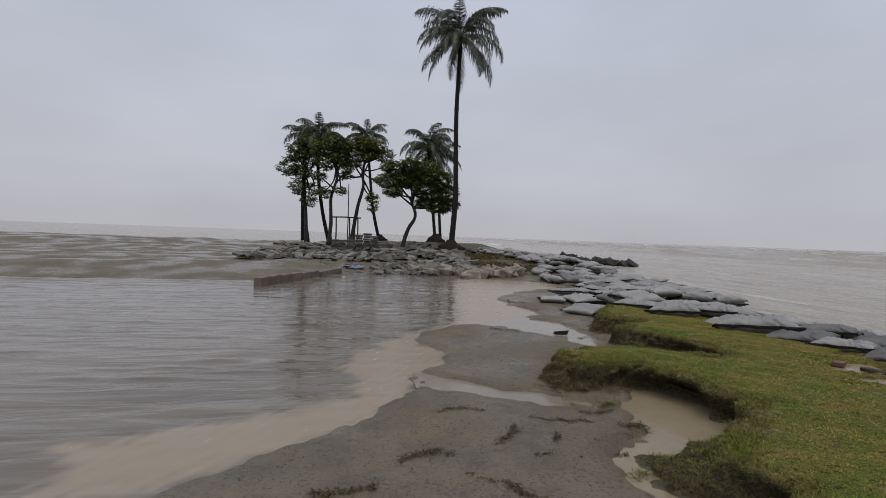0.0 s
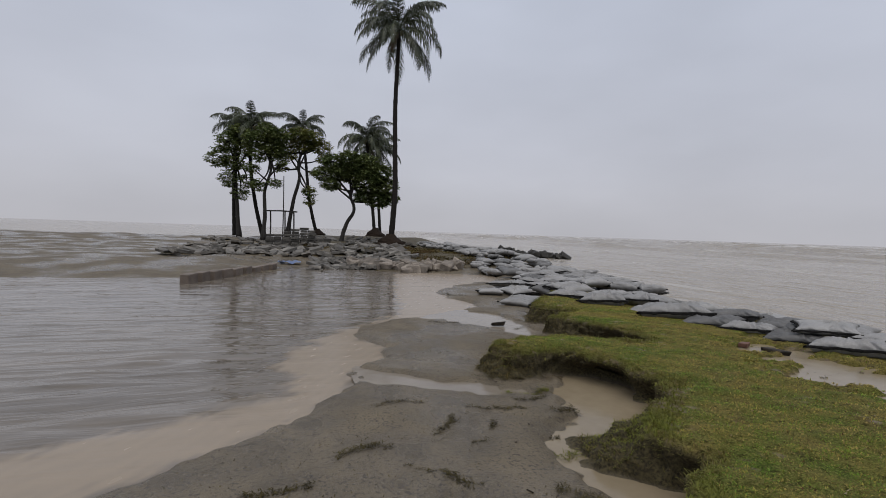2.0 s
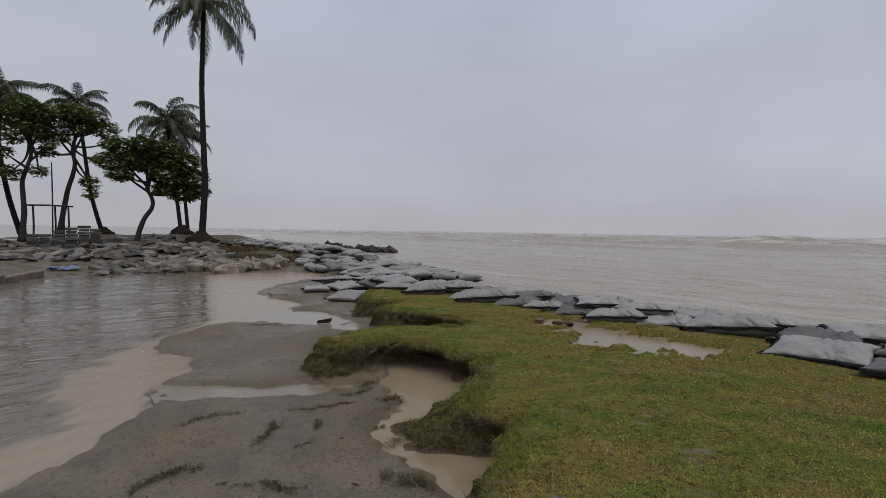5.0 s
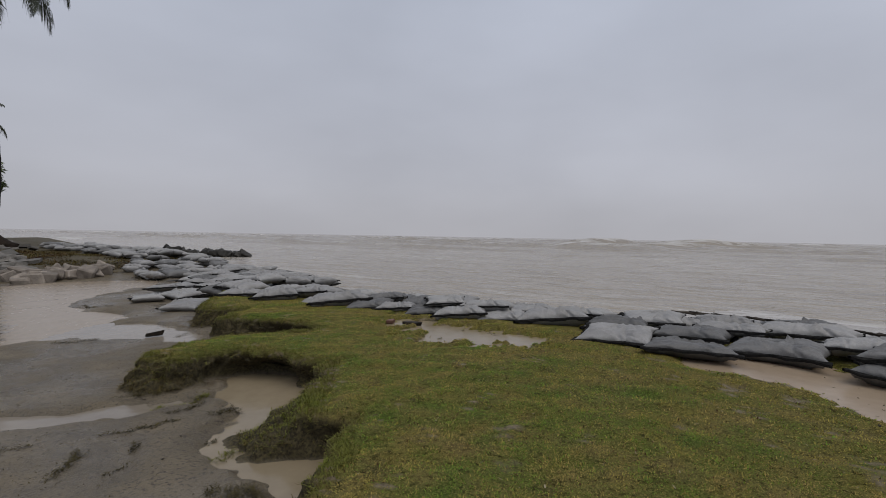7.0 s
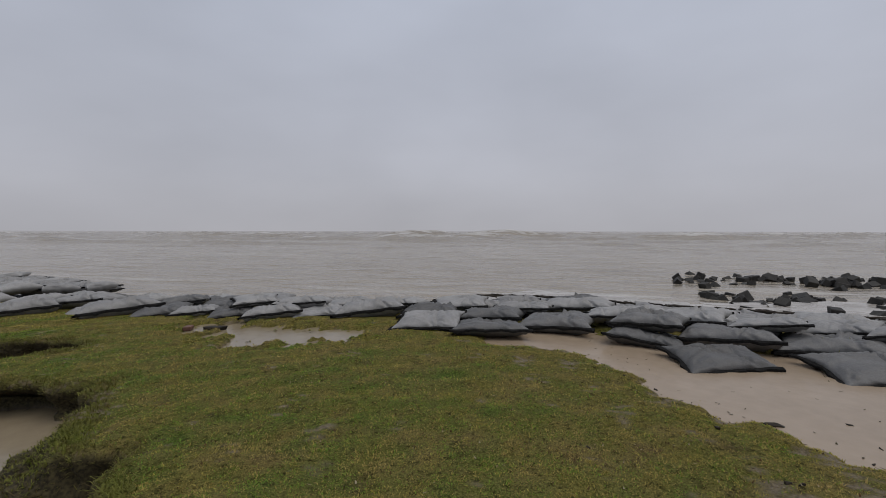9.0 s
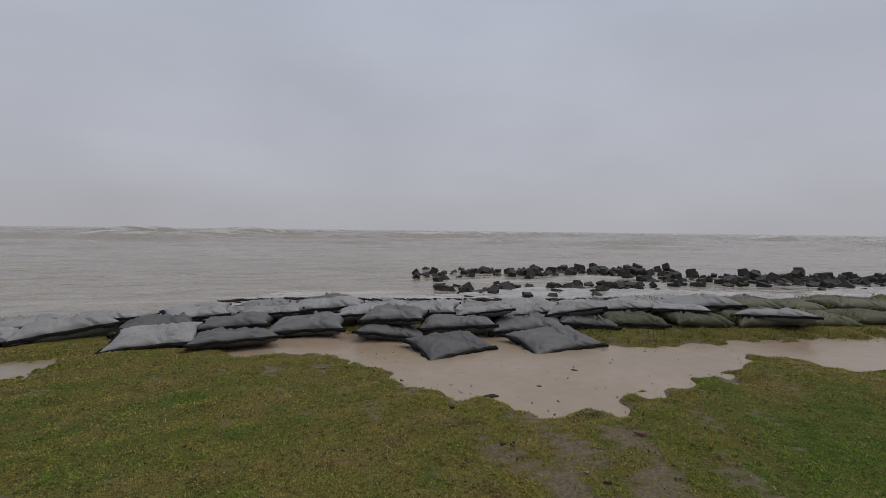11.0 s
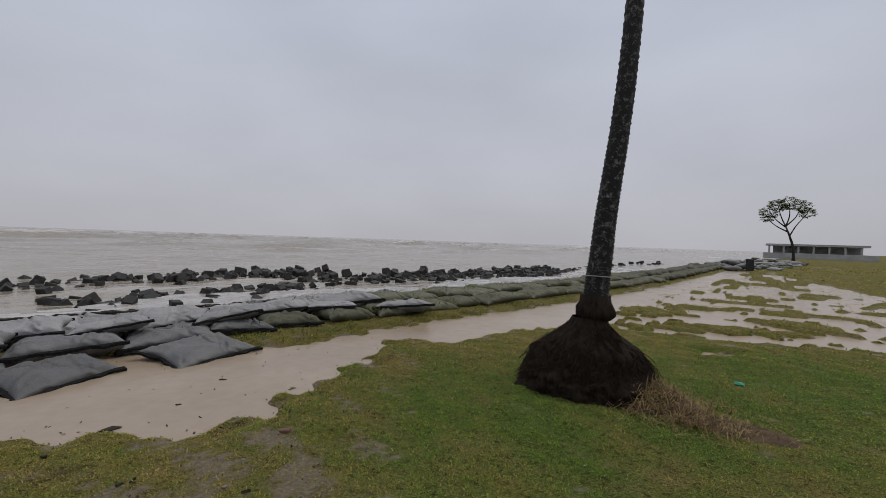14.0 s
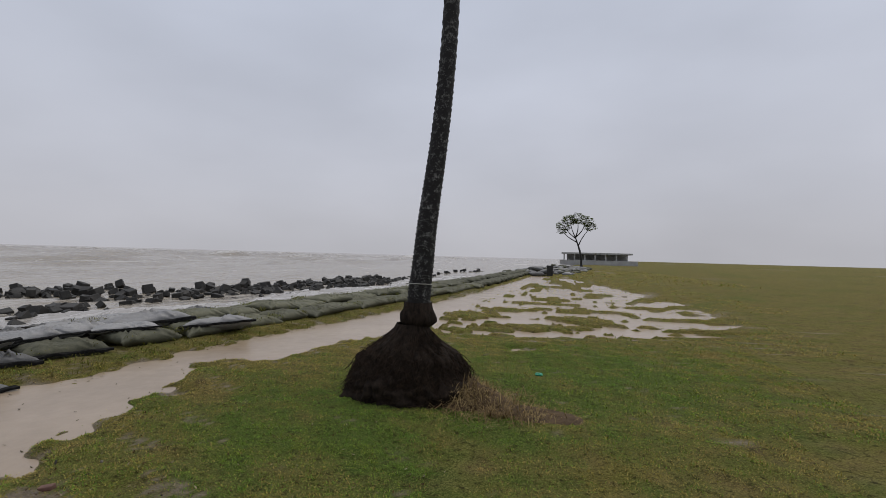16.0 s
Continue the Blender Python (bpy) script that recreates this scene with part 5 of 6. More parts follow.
# swollen ring above the roots, and a wire tied round the trunk
ring = [(0.0, 0.0, 0.02), (0.0, 0.0, 0.07), (0.0, 0.0, 0.12), (0.0, 0.0, 0.17), (0.0, 0.0, 0.22), (0.0, 0.0, 0.30)]
part("collar", mesh_of("collar_bark", *tube(ring, [0.165, 0.205, 0.212, 0.195, 0.168, 0.15], 28, knob=lambda i, k: 1 + 0.06 * math.sin(k * 1.7 + i * 1.3) + 0.04 * math.sin(k * 0.9) + 0.03 * math.sin(k * 4.1 + i * 2)), M_ROOT, True), near_palm, "swollen dark bark ring above the roots", m=pose(0, 0, 0.03))
loop = [(0.152 * math.cos(a * math.pi / 12), 0.152 * math.sin(a * math.pi / 12), 0.54 + 0.012 * math.sin(a * math.pi / 12)) for a in range(25)]
part("wire", mesh_of("wire_loop", *tube(loop, [0.006] * 25, 6), M_WIRE, True), near_palm, "thin pale wire tied round the trunk")
root_mound(near_palm, 0.76, 0.80, 8, 150, (1.0, 0.85), 1100)
for child in list(near_palm.children):
    if child.name.startswith("root_"):
        child.matrix_basis = pose(0.06, 0.05, -0.72)


# ---- blades ----
def fast_mesh(name, v, faces5, mat):
    """Blades of five points each: a quad and a tip."""
    n = len(v) // 5
    me = bpy.data.meshes.new(name)
    me.vertices.add(len(v))
    me.vertices.foreach_set("co", v.astype(np.float32).ravel())
    b = np.arange(n)[:, None] * 5
    loops = (b + np.array([[0, 1, 2, 3, 3, 2, 4]])).ravel()
    me.loops.add(len(loops))
    me.loops.foreach_set("vertex_index", loops.astype(np.int32))
    me.polygons.add(2 * n)
    starts = (np.arange(n)[:, None] * 7 + np.array([[0, 4]])).ravel()
    me.polygons.foreach_set("loop_start", starts.astype(np.int32))
    me.materials.append(mat)
    me.update(calc_edges=True)
    me.validate()
    return me


def blades(x, y, z, length, width, rs, lie=0.9, droop=0.3):
    n = len(x)
    length = length * np.clip(1 + 0.38 * rough_field(x, y, 0.13, 6) + 0.25 * rough_field(x, y, 0.5, 3), 0.45, 1.9)
    a = rs.uniform(0, 6.283, n)
    tilt = np.clip(rs.normal(lie, 0.35, n), 0.05, 1.45)
    L, W = length * rs.uniform(0.6, 1.3, n), width * rs.uniform(0.7, 1.2, n)
    dx, dy = np.cos(a), np.sin(a)
    h, u = np.sin(tilt), np.cos(tilt)
    base = np.stack([x, y, z - 0.006], 1)
    side = np.stack([-dy, dx, np.zeros(n)], 1) * (W / 2)[:, None]
    mid = base + np.stack([dx * h * 0.55, dy * h * 0.55, u * 0.6], 1) * L[:, None]
    tip = base + np.stack([dx * h, dy * h, u - droop * h], 1) * L[:, None]
    tip[:, 2] = np.maximum(tip[:, 2], z + 0.004)
    v = np.stack([base - side, base + side, mid + side * 0.8, mid - side * 0.8, tip], 1)
    return v.reshape(-1, 5 * 3).reshape(-1, 3)


grs = np.random.RandomState(3)


def scatter(x0, x1, y0, y1, per):
    n = int((x1 - x0) * (y1 - y0) * per)
    return grs.uniform(x0, x1, n), grs.uniform(y0, y1, n)


green_v, olive_v = [], []
for x0, x1, y0, y1, per, ln, wd in ((0.8, 4.4, -4.2, 3.4, 13500, 0.042, 0.0085), (4.4, 8.0, -5.2, 9.0, 4200, 0.05, 0.012), (0.5, 4.4, -5.2, -4.2, 9000, 0.045, 0.009), (-2.2, 0.5, -5.2, -2.8, 8000, 0.045, 0.009), (1.9, 4.4, 3.4, 7.4, 8500, 0.048, 0.009), (-3.5, 6.0, -9.5, -5.2, 3600, 0.055, 0.013), (-5.5, 5.6, -17, -9.5, 420, 0.08, 0.022),
                                    (-8, 4.5, -34, -17, 80, 0.10, 0.05), (-14, 3.0, -75, -34, 12, 0.2, 0.12), (4.6, 8.0, 7.4, 12.4, 1900, 0.07, 0.012)):
    x, y = scatter(x0, x1, y0, y1, per)
    z, t, _ = height(x, y)
    bare = worn(x, y, z)
    keep = (t > 0.06) & ((z > PUDDLE_Z + 0.004 - 0.035 * (grs.rand(len(x)) < 0.5 * step(0.1, 0.9, rough_field(x, y, 0.3, 13)))) | ((y > 1.6) & (x < 5.4))) & (x < wall_x(y) + 0.15) & (grs.rand(len(x)) < 0.34 + 0.66 * bare) & (grs.rand(len(x)) < 0.62 + 0.6 * rough_field(x, y, 0.10, 8) + 0.35 * rough_field(x, y, 0.24, 1))
    keep &= np.hypot((x - 1.55) / 0.80, (y + 5.55) / 0.68) > 1
    x, y, z = x[keep], y[keep], z[keep]
    g = grs.rand(len(x)) < np.clip(lushness(x, y), 0.06, 0.97)
    for sel, store in ((g, green_v), (~g, olive_v)):
        store.append(blades(x[sel], y[sel], np.maximum(z[sel], PUDDLE_Z - 0.005) if y0 < 0 else z[sel], ln * 0.60, wd * 0.78, grs, 1.15, 0.25))
M_FRESH = leafy("fresh_wet_grass", (0.215, 0.260, 0.040), (0.125, 0.235, 0.034), 1.3, 0.75)
M_OLIVE = leafy("worn_yellow_grass", (0.345, 0.255, 0.094), (0.290, 0.255, 0.050), 1.3, 0.75)
thing("fresh_grass", "fresh green rain-wet short lawn grass", "grass", kind="stuff", data=fast_mesh("fresh_blades", np.concatenate(green_v), None, M_FRESH))
thing("worn_grass", "worn yellowish olive trampled lawn grass", "grass", kind="stuff", data=fast_mesh("worn_blades", np.concatenate(olive_v), None, M_OLIVE))

# fallen leaf scraps and bits of husk trodden into the lawn
for name_, label_, per, hues in (("leaf_litter", "small brown trodden leaf scraps in the lawn", 110, ((0.10, 0.055, 0.025), (0.045, 0.028, 0.015))), ("straw_litter", "small pale straw and shell bits in the lawn", 45, ((0.22, 0.165, 0.08), (0.30, 0.26, 0.18)))):
    x, y = scatter(0.5, 6.8, -5.2, 7.0, per)
    z, t, _ = height(x, y)
    keep = (t > 0.02) & (z > PUDDLE_Z + 0.004) & (grs.rand(len(x)) < 0.35 + 0.6 * rough_field(x, y, 0.9, 1) + 0.6 * (1 - worn(x, y, z)))
    thing(name_, label_, "litter", kind="stuff", data=fast_mesh(name_, blades(x[keep], y[keep], z[keep] + 0.016, 0.022, 0.011, grs, 1.4, 0.1), None, leafy(name_, hues[0], hues[1], 3.0, 0.7)))

# longer grass hanging over the eroded edge and down the slid sods
x, y = scatter(0.4, 8.4, 0.4, 12.6, 5200)
z, t, _ = height(x, y)
keep = (t > -1.2) & (t < 0.14)
x, y, z, t = x[keep], y[keep], z[keep], t[keep]
x2, y2, z2, down, w, u = fold(x, y, z, t)
keep = (down < 0.99) & (z2 > SAND_Z + 0.01) & (grs.rand(len(x)) < np.where(down < 0.2, 1.0, np.clip(0.10 + 2.6 * w - 2.2 * (u - 0.03), 0, 1) * (1 - 0.5 * down) + 0.25 * rough_field(x, y, 0.35, 3)))
x, y, z, down, w = x2[keep], y2[keep], z2[keep], down[keep], w[keep]
dead = grs.rand(len(x)) < np.clip(0.15 + 1.1 * down - 0.9 * w * (y < 5), 0, 0.9)
M_ROOTY = leafy("hanging_dead_turf", (0.055, 0.042, 0.020), (0.150, 0.115, 0.045), 6, 0.8, 0.1)
thing("edge_grass", "shaggy olive grass hanging over the eroded turf edge", "grass", kind="stuff", data=fast_mesh("edge_blades", blades(x[~dead], y[~dead], z[~dead], 0.058, 0.008, grs, 1.0, 0.75), None, M_TURF))
thing("edge_roots", "dead brown grass and roots hanging down the turf edge", "roots", kind="stuff", data=fast_mesh("edge_strands", blades(x[dead], y[dead], z[dead], 0.075, 0.006, grs, 1.1, 1.0), None, M_ROOTY))
# weeds between and at the foot of the mossy bags
x, y = scatter(2.5, 9.5, -24, -3.6, 800)
o = x - wall_x(y)
keep = (o > -0.75) & (o < 2.4) & (rough_field(x, y, 1.0, 8) + 0.4 * rough_field(x, y, 0.3, 2) > np.where(o < 0.1, -0.35, np.where(y < -7, 0.15, 9.0)))
x, y, o = x[keep], y[keep], o[keep]
z = np.where(o < 0.08, height(x, y)[0], np.where(o < 0.75, 0.17, 0.22)) + grs.uniform(-0.04, 0.04, len(x))
thing("bag_weeds", "green weeds growing between the mossy sandbags", "weeds", kind="stuff", data=fast_mesh("weed_blades", blades(x, y, z, 0.065, 0.012, grs, 1.0, 0.3), None, M_TURF))
# brown grass and roots on the north embankment
x, y = scatter(1.0, 12.0, 22.6, 37.5, 420)
keep = (rough_field(x, y, 2.2, 3) + 1.1 * 1.2 * np.exp(-((x - 8.4) ** 2 / 5 + (y - 28.5) ** 2 / 60)) + 0.5 * rough_field(x, y, 0.6, 9) > 0.45)
x, y = x[keep], y[keep]
z = height(x, y)[0]
M_RUST = leafy("rusty_dead_grass", (0.060, 0.030, 0.016), (0.115, 0.100, 0.034), 0.9, 0.8, 0.1)
thing("bank_grass", "rusty brown dead grass and roots on the embankment", "grass", kind="stuff", data=fast_mesh("bank_blades", blades(x, y, z, 0.12, 0.035, grs, 1.2, 0.3), None, M_RUST))


# ---- small things on the sand ----
def wrack(x, y, length, rz, bend, seed, green=0.3, thick=1.0):
    """A strand of torn roots and grass lying on the sand."""
    rs = np.random.RandomState(seed)
    n = int(420 * length * thick)
    s = rs.uniform(-0.5, 0.5, n)
    px = s * length + rs.normal(0, 0.02, n)
    py = bend * (s * s * 4 - 0.4) * length * 0.5 + rs.normal(0, 0.018 * thick, n) + 0.02 * np.sin(s * 19 + seed)
    c, q = math.cos(radians(rz)), math.sin(radians(rz))
    gx_, gy_ = x + c * px - q * py, y + q * px + c * py
    z = height(gx_, gy_)[0] + np.abs(rs.normal(0, 0.010 * thick, n)) + 0.006
    v = blades(gx_, gy_, z, 0.030 * thick ** 0.4, 0.008, rs, 1.4, 0.3)
    me = fast_mesh("wrack_blades", v - np.array([x, y, 0.0]), None, M_DEBRIS if green < 0.2 else M_TURF)
    if green < 0.5:
        me.materials[0] = M_WRACK
    ob = thing("grass_wrack", "torn strand of dead grass and roots on wet sand", "seaweed", kind="stuff", at=(x, y, 0), data=me)
    return ob


M_WRACK = leafy("dead_roots", (0.020, 0.017, 0.009), (0.105, 0.085, 0.034), 9, 0.7, 0.1)
for i, (x, y, ln, rz, bd, gr, th) in enumerate(((1.07, 5.31, 0.55, -5, -0.35, 0.1, 0.8), (1.40, 4.63, 0.50, 48, 0.2, 0.1, 1.1), (2.06, 4.88, 0.65, -22, 0.2, 0.1, 0.9), (0.52, 4.29, 0.50, 8, -0.4, 0.3, 1.4), (-0.17, 3.82, 0.5, 4, 0.2, 0.2, 1.2), (1.15, 3.60, 0.34, -58, 0.2, 0.1, 1.3),
        (1.85, 4.50, 0.22, 60, 0.1, 0.1, 0.9), (1.37, 6.3, 0.75, -32, 0.1, 0.1, 0.6), (0.93, 3.84, 0.34, -35, 0.2, 0.1, 0.5), (3.2, 9.64, 0.9, -20, 0.1, 0.1, 1.2), (2.74, 5.38, 0.55, -20, 0.2, 0.6, 1.6), (2.82, 4.66, 0.32, 10, 0.2, 0.1, 1.8), (2.36, 4.23, 0.22, -5, 0.1, 0.1, 0.9),
        (2.03, 3.02, 0.16, 70, 0.1, 0.1, 2.2), (1.92, 3.10, 0.14, 60, 0.1, 0.1, 2.0), (1.85, 3.25, 0.12, 80, 0.1, 0.1, 1.4), (2.31, 3.84, 0.22, 20, 0.2, 0.8, 2.0), (0.25, 7.2, 0.35, 30, 0.1, 0.1, 1.0), (2.6, 5.05, 0.4, 5, 0.2, 0.1, 0.9), (4.6, 9.1, 0.4, 30, 0.2, 0.1, 1.4), (1.6, 4.2, 0.25, 15, 0.1, 0.1, 0.5), (2.4, 6.0, 0.3, -40, 0.2, 0.1, 0.7),
        (4.9, 13.9, 1.0, -70, 0.3, 0.1, 0.9), (2.25, 2.55, 0.25, 30, 0.1, 0.1, 1.6), (6.3, 4.2, 0.5, 20, 0.2, 0.1, 1.2), (6.9, 3.6, 0.4, 70, 0.2, 0.1, 1.0), (6.7, 4.9, 0.6, 100, 0.3, 0.1, 1.3), (7.1, 5.5, 0.4, 120, 0.1, 0.1, 1.2))):
    wrack(x, y, ln, rz, bd, 100 + i, gr, th)


def scrap(name, label, category, x, y, z, size, rz, mat, seed, flat=0.5, group=""):
    """A small broken lump: a chipped, knobbly piece."""
    rs = random.Random(seed)
    bm = bmesh.new()
    bmesh.ops.create_icosphere(bm, subdivisions=2, radius=0.5)
    for v in bm.verts:
        k = 1 + 0.35 * noise.noise(v.co * 2.3 + Vector((seed, 0, 0)))
        v.co = Vector((v.co.x * size[0] * k, v.co.y * size[1] * k, (v.co.z + 0.35) * size[2] * k))
    me = bpy.data.meshes.new(name)
    bm.to_mesh(me)
    bm.free()
    me.materials.append(mat)
    return thing(name, label, category, group, at=(x, y, z), rz=rz, data=me)


for i, (x, y, s) in enumerate(((5.33, -0.92, 0.05), (5.19, -1.21, 0.06), (4.44, -1.96, 0.13), (4.35, -1.85, 0.06), (4.11, -1.41, 0.10), (4.49, -1.51, 0.05), (3.3, -1.55, 0.08), (3.86, -2.33, 0.06), (3.75, -2.5, 0.05), (2.61, -1.95, 0.10), (3.28, -1.62, 0.06), (2.89, -2.53, 0.05), (1.9, 4.1, 0.06), (2.2, 4.4, 0.05), (1.6, 3.3, 0.05), (2.5, 5.8, 0.06), (3.6, -0.4, 0.05), (4.6, -2.6, 0.05), (4.75, -2.9, 0.04), (4.15, -2.55, 0.05), (5.0, -3.3, 0.06), (5.5, -2.2, 0.04), (4.9, -1.7, 0.04), (2.7, -1.5, 0.04), (3.1, -2.9, 0.04), (2.9, -1.1, 0.04), (3.5, -3.0, 0.05), (2.4, -2.8, 0.04), (3.7, 0.9, 0.04), (4.4, 1.8, 0.05))):
    thing("wood_scrap", "small dark wet scrap of wood or husk", "debris", "scraps on the ground", at=(x, y, max(gz(x, y), PUDDLE_Z if y < 1 else -9) - 0.004), rz=i * 47, data=chunk("scrap_wood", s * (0.45 + 0.25 * (i % 3)), s * 0.26, s * 0.2, M_DEBRIS, i, 0.8, 0.25))
thing("brick_scrap", "broken piece of wet red brick in the grass", "brick", at=(3.17, -2.70, gz(3.17, -2.7)), rz=30, data=chunk("brick_piece", 0.075, 0.055, 0.022, M_BRICK, 50, 0.5, 0.2))
scrap("plastic_scrap", "torn scrap of green plastic in the grass", "litter", 0.09, -6.65, gz(0.09, -6.65), (0.11, 0.08, 0.05), 20, M_GREENP, 51)
for i, (x, y) in enumerate(((2.55, -1.62), (2.3, -2.1), (2.75, -1.9), (2.2, -1.7), (3.0, -2.2), (2.45, -2.4), (3.2, -3.1), (5.9, 4.3), (6.3, 4.6), (6.5, 3.7))):
    thing("pebble", "small pale wet pebble in the mud", "pebble", "pebbles in the mud", at=(x, y, gz(x, y) - 0.003), rz=i * 61, data=chunk("pebble_stone", 0.020 + 0.006 * (i % 3), 0.018, 0.013, M_PINK, 60 + i, 0.5, 0.3))
# timber stub and brick by the bags, plank in the shallow water
thing("timber_stub", "brown wet stub of timber beside the sandbags", "timber", at=(6.78, 5.25, gz(6.78, 5.25)), rz=78, data=chunk("stub_wood", 0.40, 0.14, 0.10, M_DEBRIS, 71, 0.25, 0.12))
thing("brick_scrap", "broken piece of wet red brick beside the sandbags", "brick", at=(6.62, 5.6, gz(6.62, 5.6)), rz=25, data=chunk("brick_piece", 0.18, 0.11, 0.07, M_BRICK, 72, 0.2, 0.1))
plank = thing("plank", "dark wet broken plank in shallow water", "plank", at=(4.22, 9.38, SAND_Z - 0.03), rz=-12, data=chunk("plank_wood", 0.30, 0.09, 0.07, M_DEBRIS, 73, 0.45, 0.15))
# eroded soil, dry roots and a small pit beside the near palm
x, y = scatter(-0.6, 1.3, -6.6, -4.5, 2400)
d1 = np.exp(-(((x - 0.66) / 0.36) ** 2 + ((y + 5.25) / 0.42) ** 2)) + 0.7 * np.exp(-(((x - 0.25) / 0.35) ** 2 + ((y + 5.05) / 0.2) ** 2))
keep = grs.rand(len(x)) < d1 * 1.1
x, y = x[keep], y[keep]
lift = 0.22 * np.exp(-(((x - 0.85) / 0.3) ** 2 + ((y + 5.4) / 0.4) ** 2))
M_STRAWB = leafy("straw_blades", (0.13, 0.085, 0.040), (0.34, 0.25, 0.115), 4, 0.8, 0.1)
thing("dry_roots", "straw-coloured dry roots spilling from the root cone", "roots", kind="stuff", data=fast_mesh("straw", blades(x, y, height(x, y)[0] + lift, 0.14, 0.008, grs, 1.1, 0.3), None, M_STRAWB))
hv = np.stack([q.ravel() for q in np.meshgrid(np.linspace(-1, 1, 24), np.linspace(-1, 1, 20), indexing="ij")], 1)
hr = np.hypot(hv[:, 0], hv[:, 1])
hz = 0.26 * np.clip(1 - hr, 0, 1) ** 1.1 * (1 + 0.3 * rough_field(hv[:, 0], hv[:, 1], 0.5, 2)) - 0.02
thing("soil_mound", "low mound of brown soil and roots against the root cone", "soil", at=(0.78, -5.38, 0.0), rz=20, data=mesh_of("heap_soil", np.c_[hv[:, 0] * 0.5, hv[:, 1] * 0.5, hz], grid_faces(24, 20), M_SOIL, True))
pz = 0.018 - 0.006 * np.clip(1 - hr, 0, 1) + 0.012 * rough_field(hv[:, 0], hv[:, 1], 0.4, 4) * np.clip(1.0 - hr, 0, 1) - 0.05 * np.clip(hr - 0.75, 0, 1)
thing("bare_soil", "bare dark wet soil patch in the lawn", "soil", at=(0.12, -5.08, 0.022), rz=-15, data=mesh_of("patch_soil", np.c_[hv[:, 0] * 0.50, hv[:, 1] * 0.24, pz], grid_faces(24, 20), M_SOIL, True))

# ---- the far south ----
post = thing("stone_post", "short dark stone post on the flooded lawn", "post", at=(-0.38, -45.0, -0.1), data=chunk("post_stone", 0.55, 0.5, 1.05, M_BLOCK, 81, 0.04))
for i in range(90):
    y_ = -44 - 45 * crs.random()
    x_ = wall_x(y_) + crs.uniform(-3.2, 2.5) - 1.2 * step(-50, -75, np.array(y_))
    far_bag(crs.choice(("grey", "mossy", "pale")), x_, y_, -0.1 + crs.uniform(0, 0.5) * math.exp(-((x_ - wall_x(y_)) / 2.2) ** 2), crs.uniform(0, 180), crs.uniform(-12, 12), crs.uniform(-12, 12), crs.uniform(0.9, 1.3))
join_far_bags("grey", M_BAG, "distant dark grey sandbags heaped along the shore")
join_far_bags("pale", M_BAGW, "distant light grey sandbags scattered along the shore")
join_far_bags("mossy", M_BAGG, "distant moss-stained sandbags heaped along the shore")
shore_tree("windblown broad-crowned tree far along the shore", [(-6.2, -86.0, -0.1), (-6.0, -86, 2.4), (-5.5, -86, 4.2), (-5.0, -86, 5.6)], 0.22,
           [(-3.0, -86, 7.6, 1.3, 0.7), (-4.0, -86, 8.6, 1.3, 0.7), (-5.4, -86, 8.8, 1.4, 0.7), (-6.8, -86, 8.4, 1.3, 0.7), (-2.7, -86, 6.6, 0.8, 0.6), (-7.6, -86, 7.4, 1.1, 0.7)], 27, 0.34, 60, M_LEAF, "shore_tree")
# light grey concrete, its colour made paler to stand for distance haze
M_PALE = surface("haze_paled_concrete", (0.28, 0.275, 0.265), (0.40, 0.395, 0.38), 0.6, 0.8, bump=0.2, grain=8)
pav = thing("pavilion", "low grey open concrete pavilion far along the shore", "pavilion", at=(-15.5, -150.0, -0.1), rz=0)
part("floor_slab", chunk("slab_floor", 22, 9, 1.5, M_PALE, 83, 0.01, 0.02), pav)
part("roof", chunk("slab_roof", 20, 8, 0.5, M_PALE, 84, 0.01, 0.05), pav, m=pose(0.5, 0, 3.3))
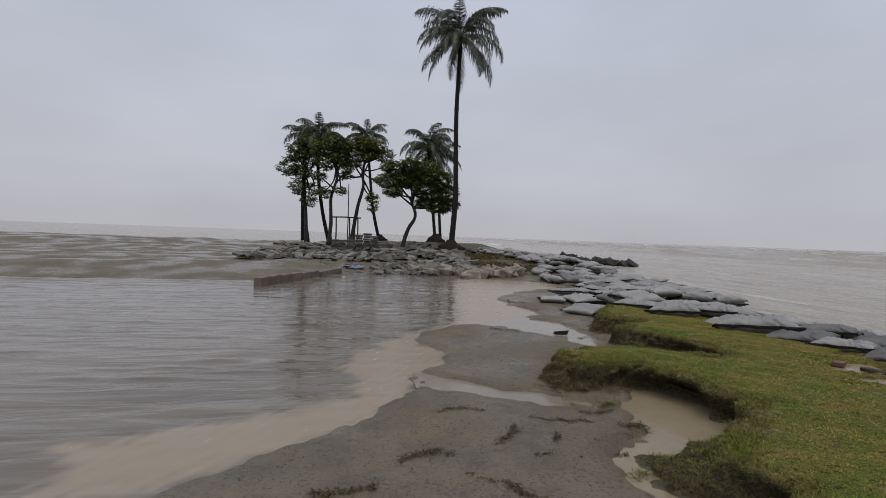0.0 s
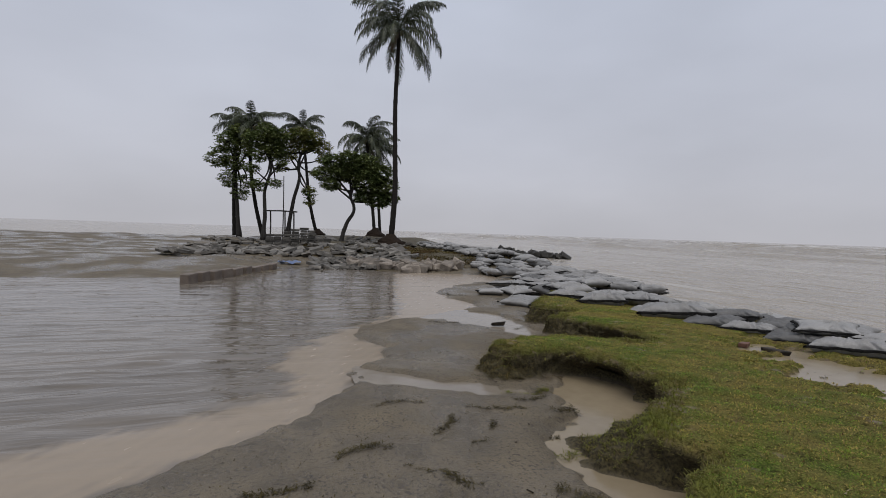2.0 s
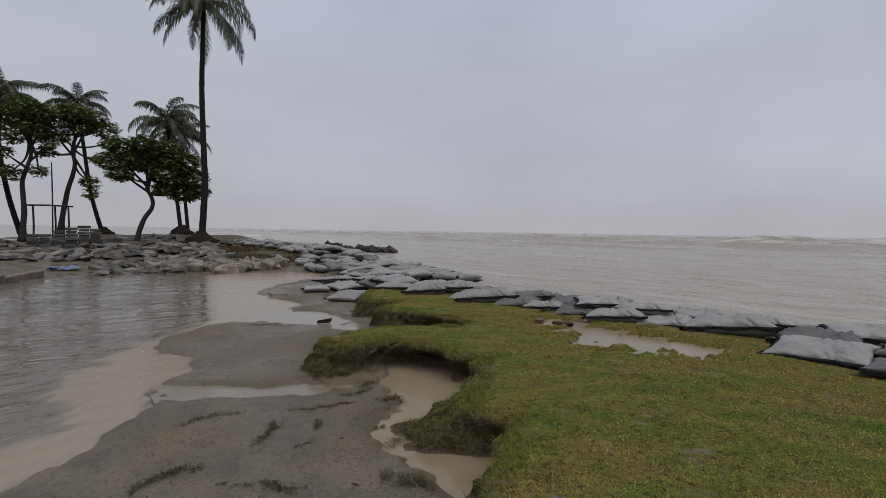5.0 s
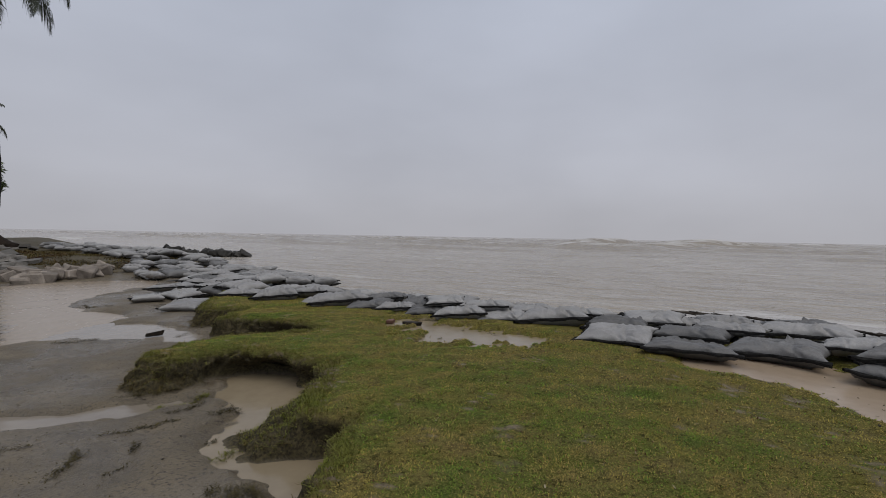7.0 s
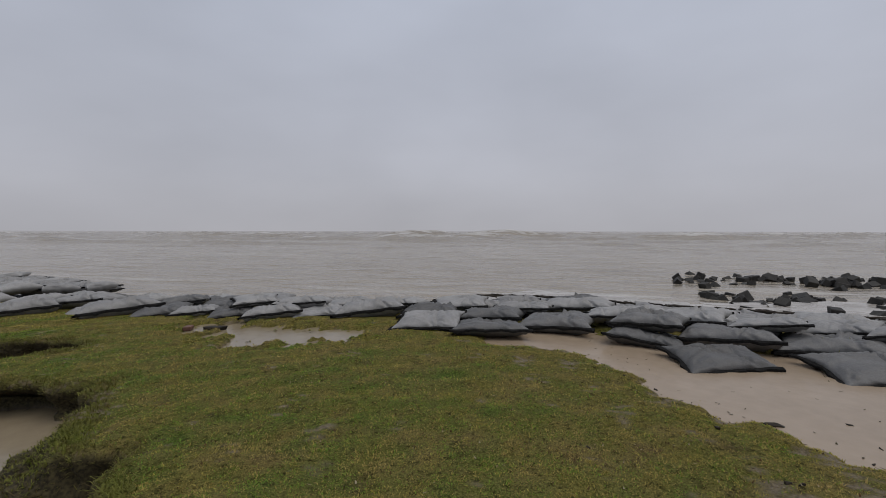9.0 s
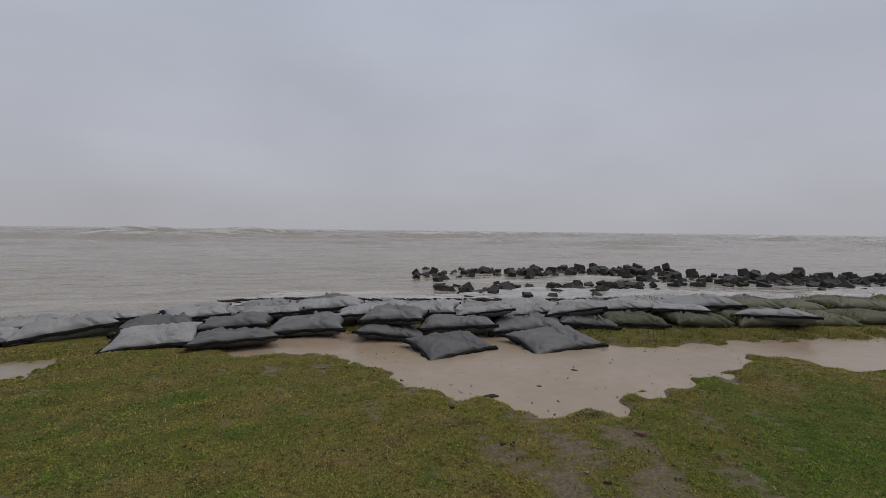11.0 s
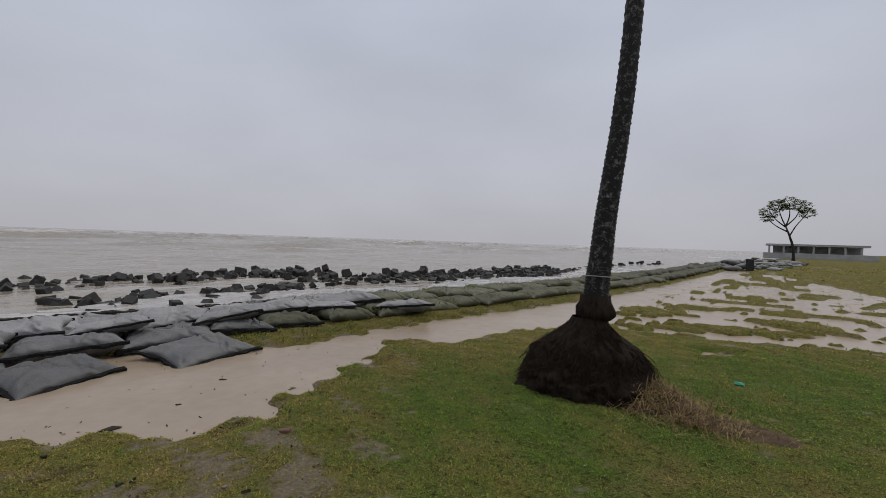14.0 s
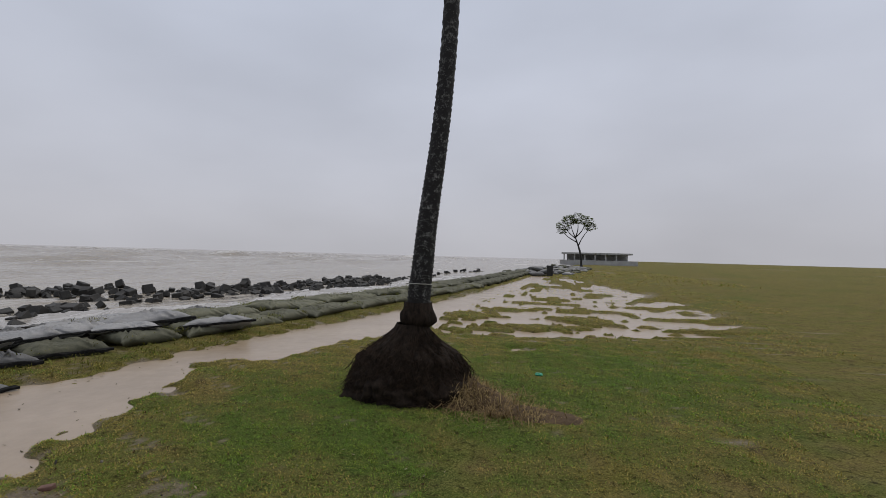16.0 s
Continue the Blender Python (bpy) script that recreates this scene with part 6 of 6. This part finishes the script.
for i in range(7):
    part("column", chunk("column_concrete", 0.4, 0.4, 1.95, M_PALE, 85, 0.01, 0.05), pav, m=pose(-8 + i * 3, 3.4, 1.45))
part("back_wall", chunk("wall_concrete", 18, 0.3, 1.95, M_PALE, 86, 0.01, 0.02), pav, m=pose(0, -2.5, 1.45))

# crumbs of shell, husk and grass over the sand
x, y = scatter(-1.2, 4.6, 2.2, 9.5, 70)
z, t, pool_d = height(x, y)
keep = (t < -0.12) & (pool_d < -0.05) & (rough_field(x, y, 0.9, 5) > -0.2) & (z > SAND_Z - 0.035)
x, y, z = x[keep], y[keep], z[keep]
thing("sand_crumbs", "dark crumbs of husk and dead grass on wet sand", "debris", kind="stuff", data=fast_mesh("crumbs", blades(x, y, z + 0.006, 0.020, 0.009, grs, 1.4, 0.0), None, M_WRACK))

# shreds of grass and husk afloat on the long puddle and along its edge
x, y = scatter(3.4, 7.6, -6.2, 0.8, 38)
edge_ = signed(PUDDLE, x, y)
keep = (edge_ > -0.15) & (grs.rand(len(x)) < np.where(edge_ < 0.35, 0.55, 0.16))
x, y = x[keep], y[keep]
thing("puddle_shreds", "dark shreds of grass and husk afloat on the puddle", "debris", kind="stuff", data=fast_mesh("shreds", blades(x, y, np.maximum(height(x, y)[0], PUDDLE_Z) + 0.008, 0.036, 0.014, grs, 1.7, 0.0), None, M_WRACK))

# dark sticks along the seaward bags, also standing in for shaded gaps between bags
for i in range(58):
    y_ = 1.5 - 9.5 * crs.random()
    x_ = wall_x(y_) + crs.uniform(2.2, 4.3)
    ln_ = crs.uniform(0.25, 0.75)
    pts_ = [(-ln_ / 2, 0, 0), (-ln_ / 6, 0.03 * crs.gauss(0, 1), 0.02), (ln_ / 6, 0.03 * crs.gauss(0, 1), 0.01), (ln_ / 2, 0.04, 0.03)]
    thing("gap_stick", "thin dark stick on the sandbags, also standing in for dark gaps between them", "driftwood", "sticks on the sandbags", at=(x_, y_, 0.21 - 0.13 * (x_ - wall_x(y_) - 2.0)), rz=crs.uniform(40, 140),
          data=mesh_of("stick_wood", *tube(pts_, [0.016, 0.022, 0.018, 0.010], 6), M_DEBRIS, True))
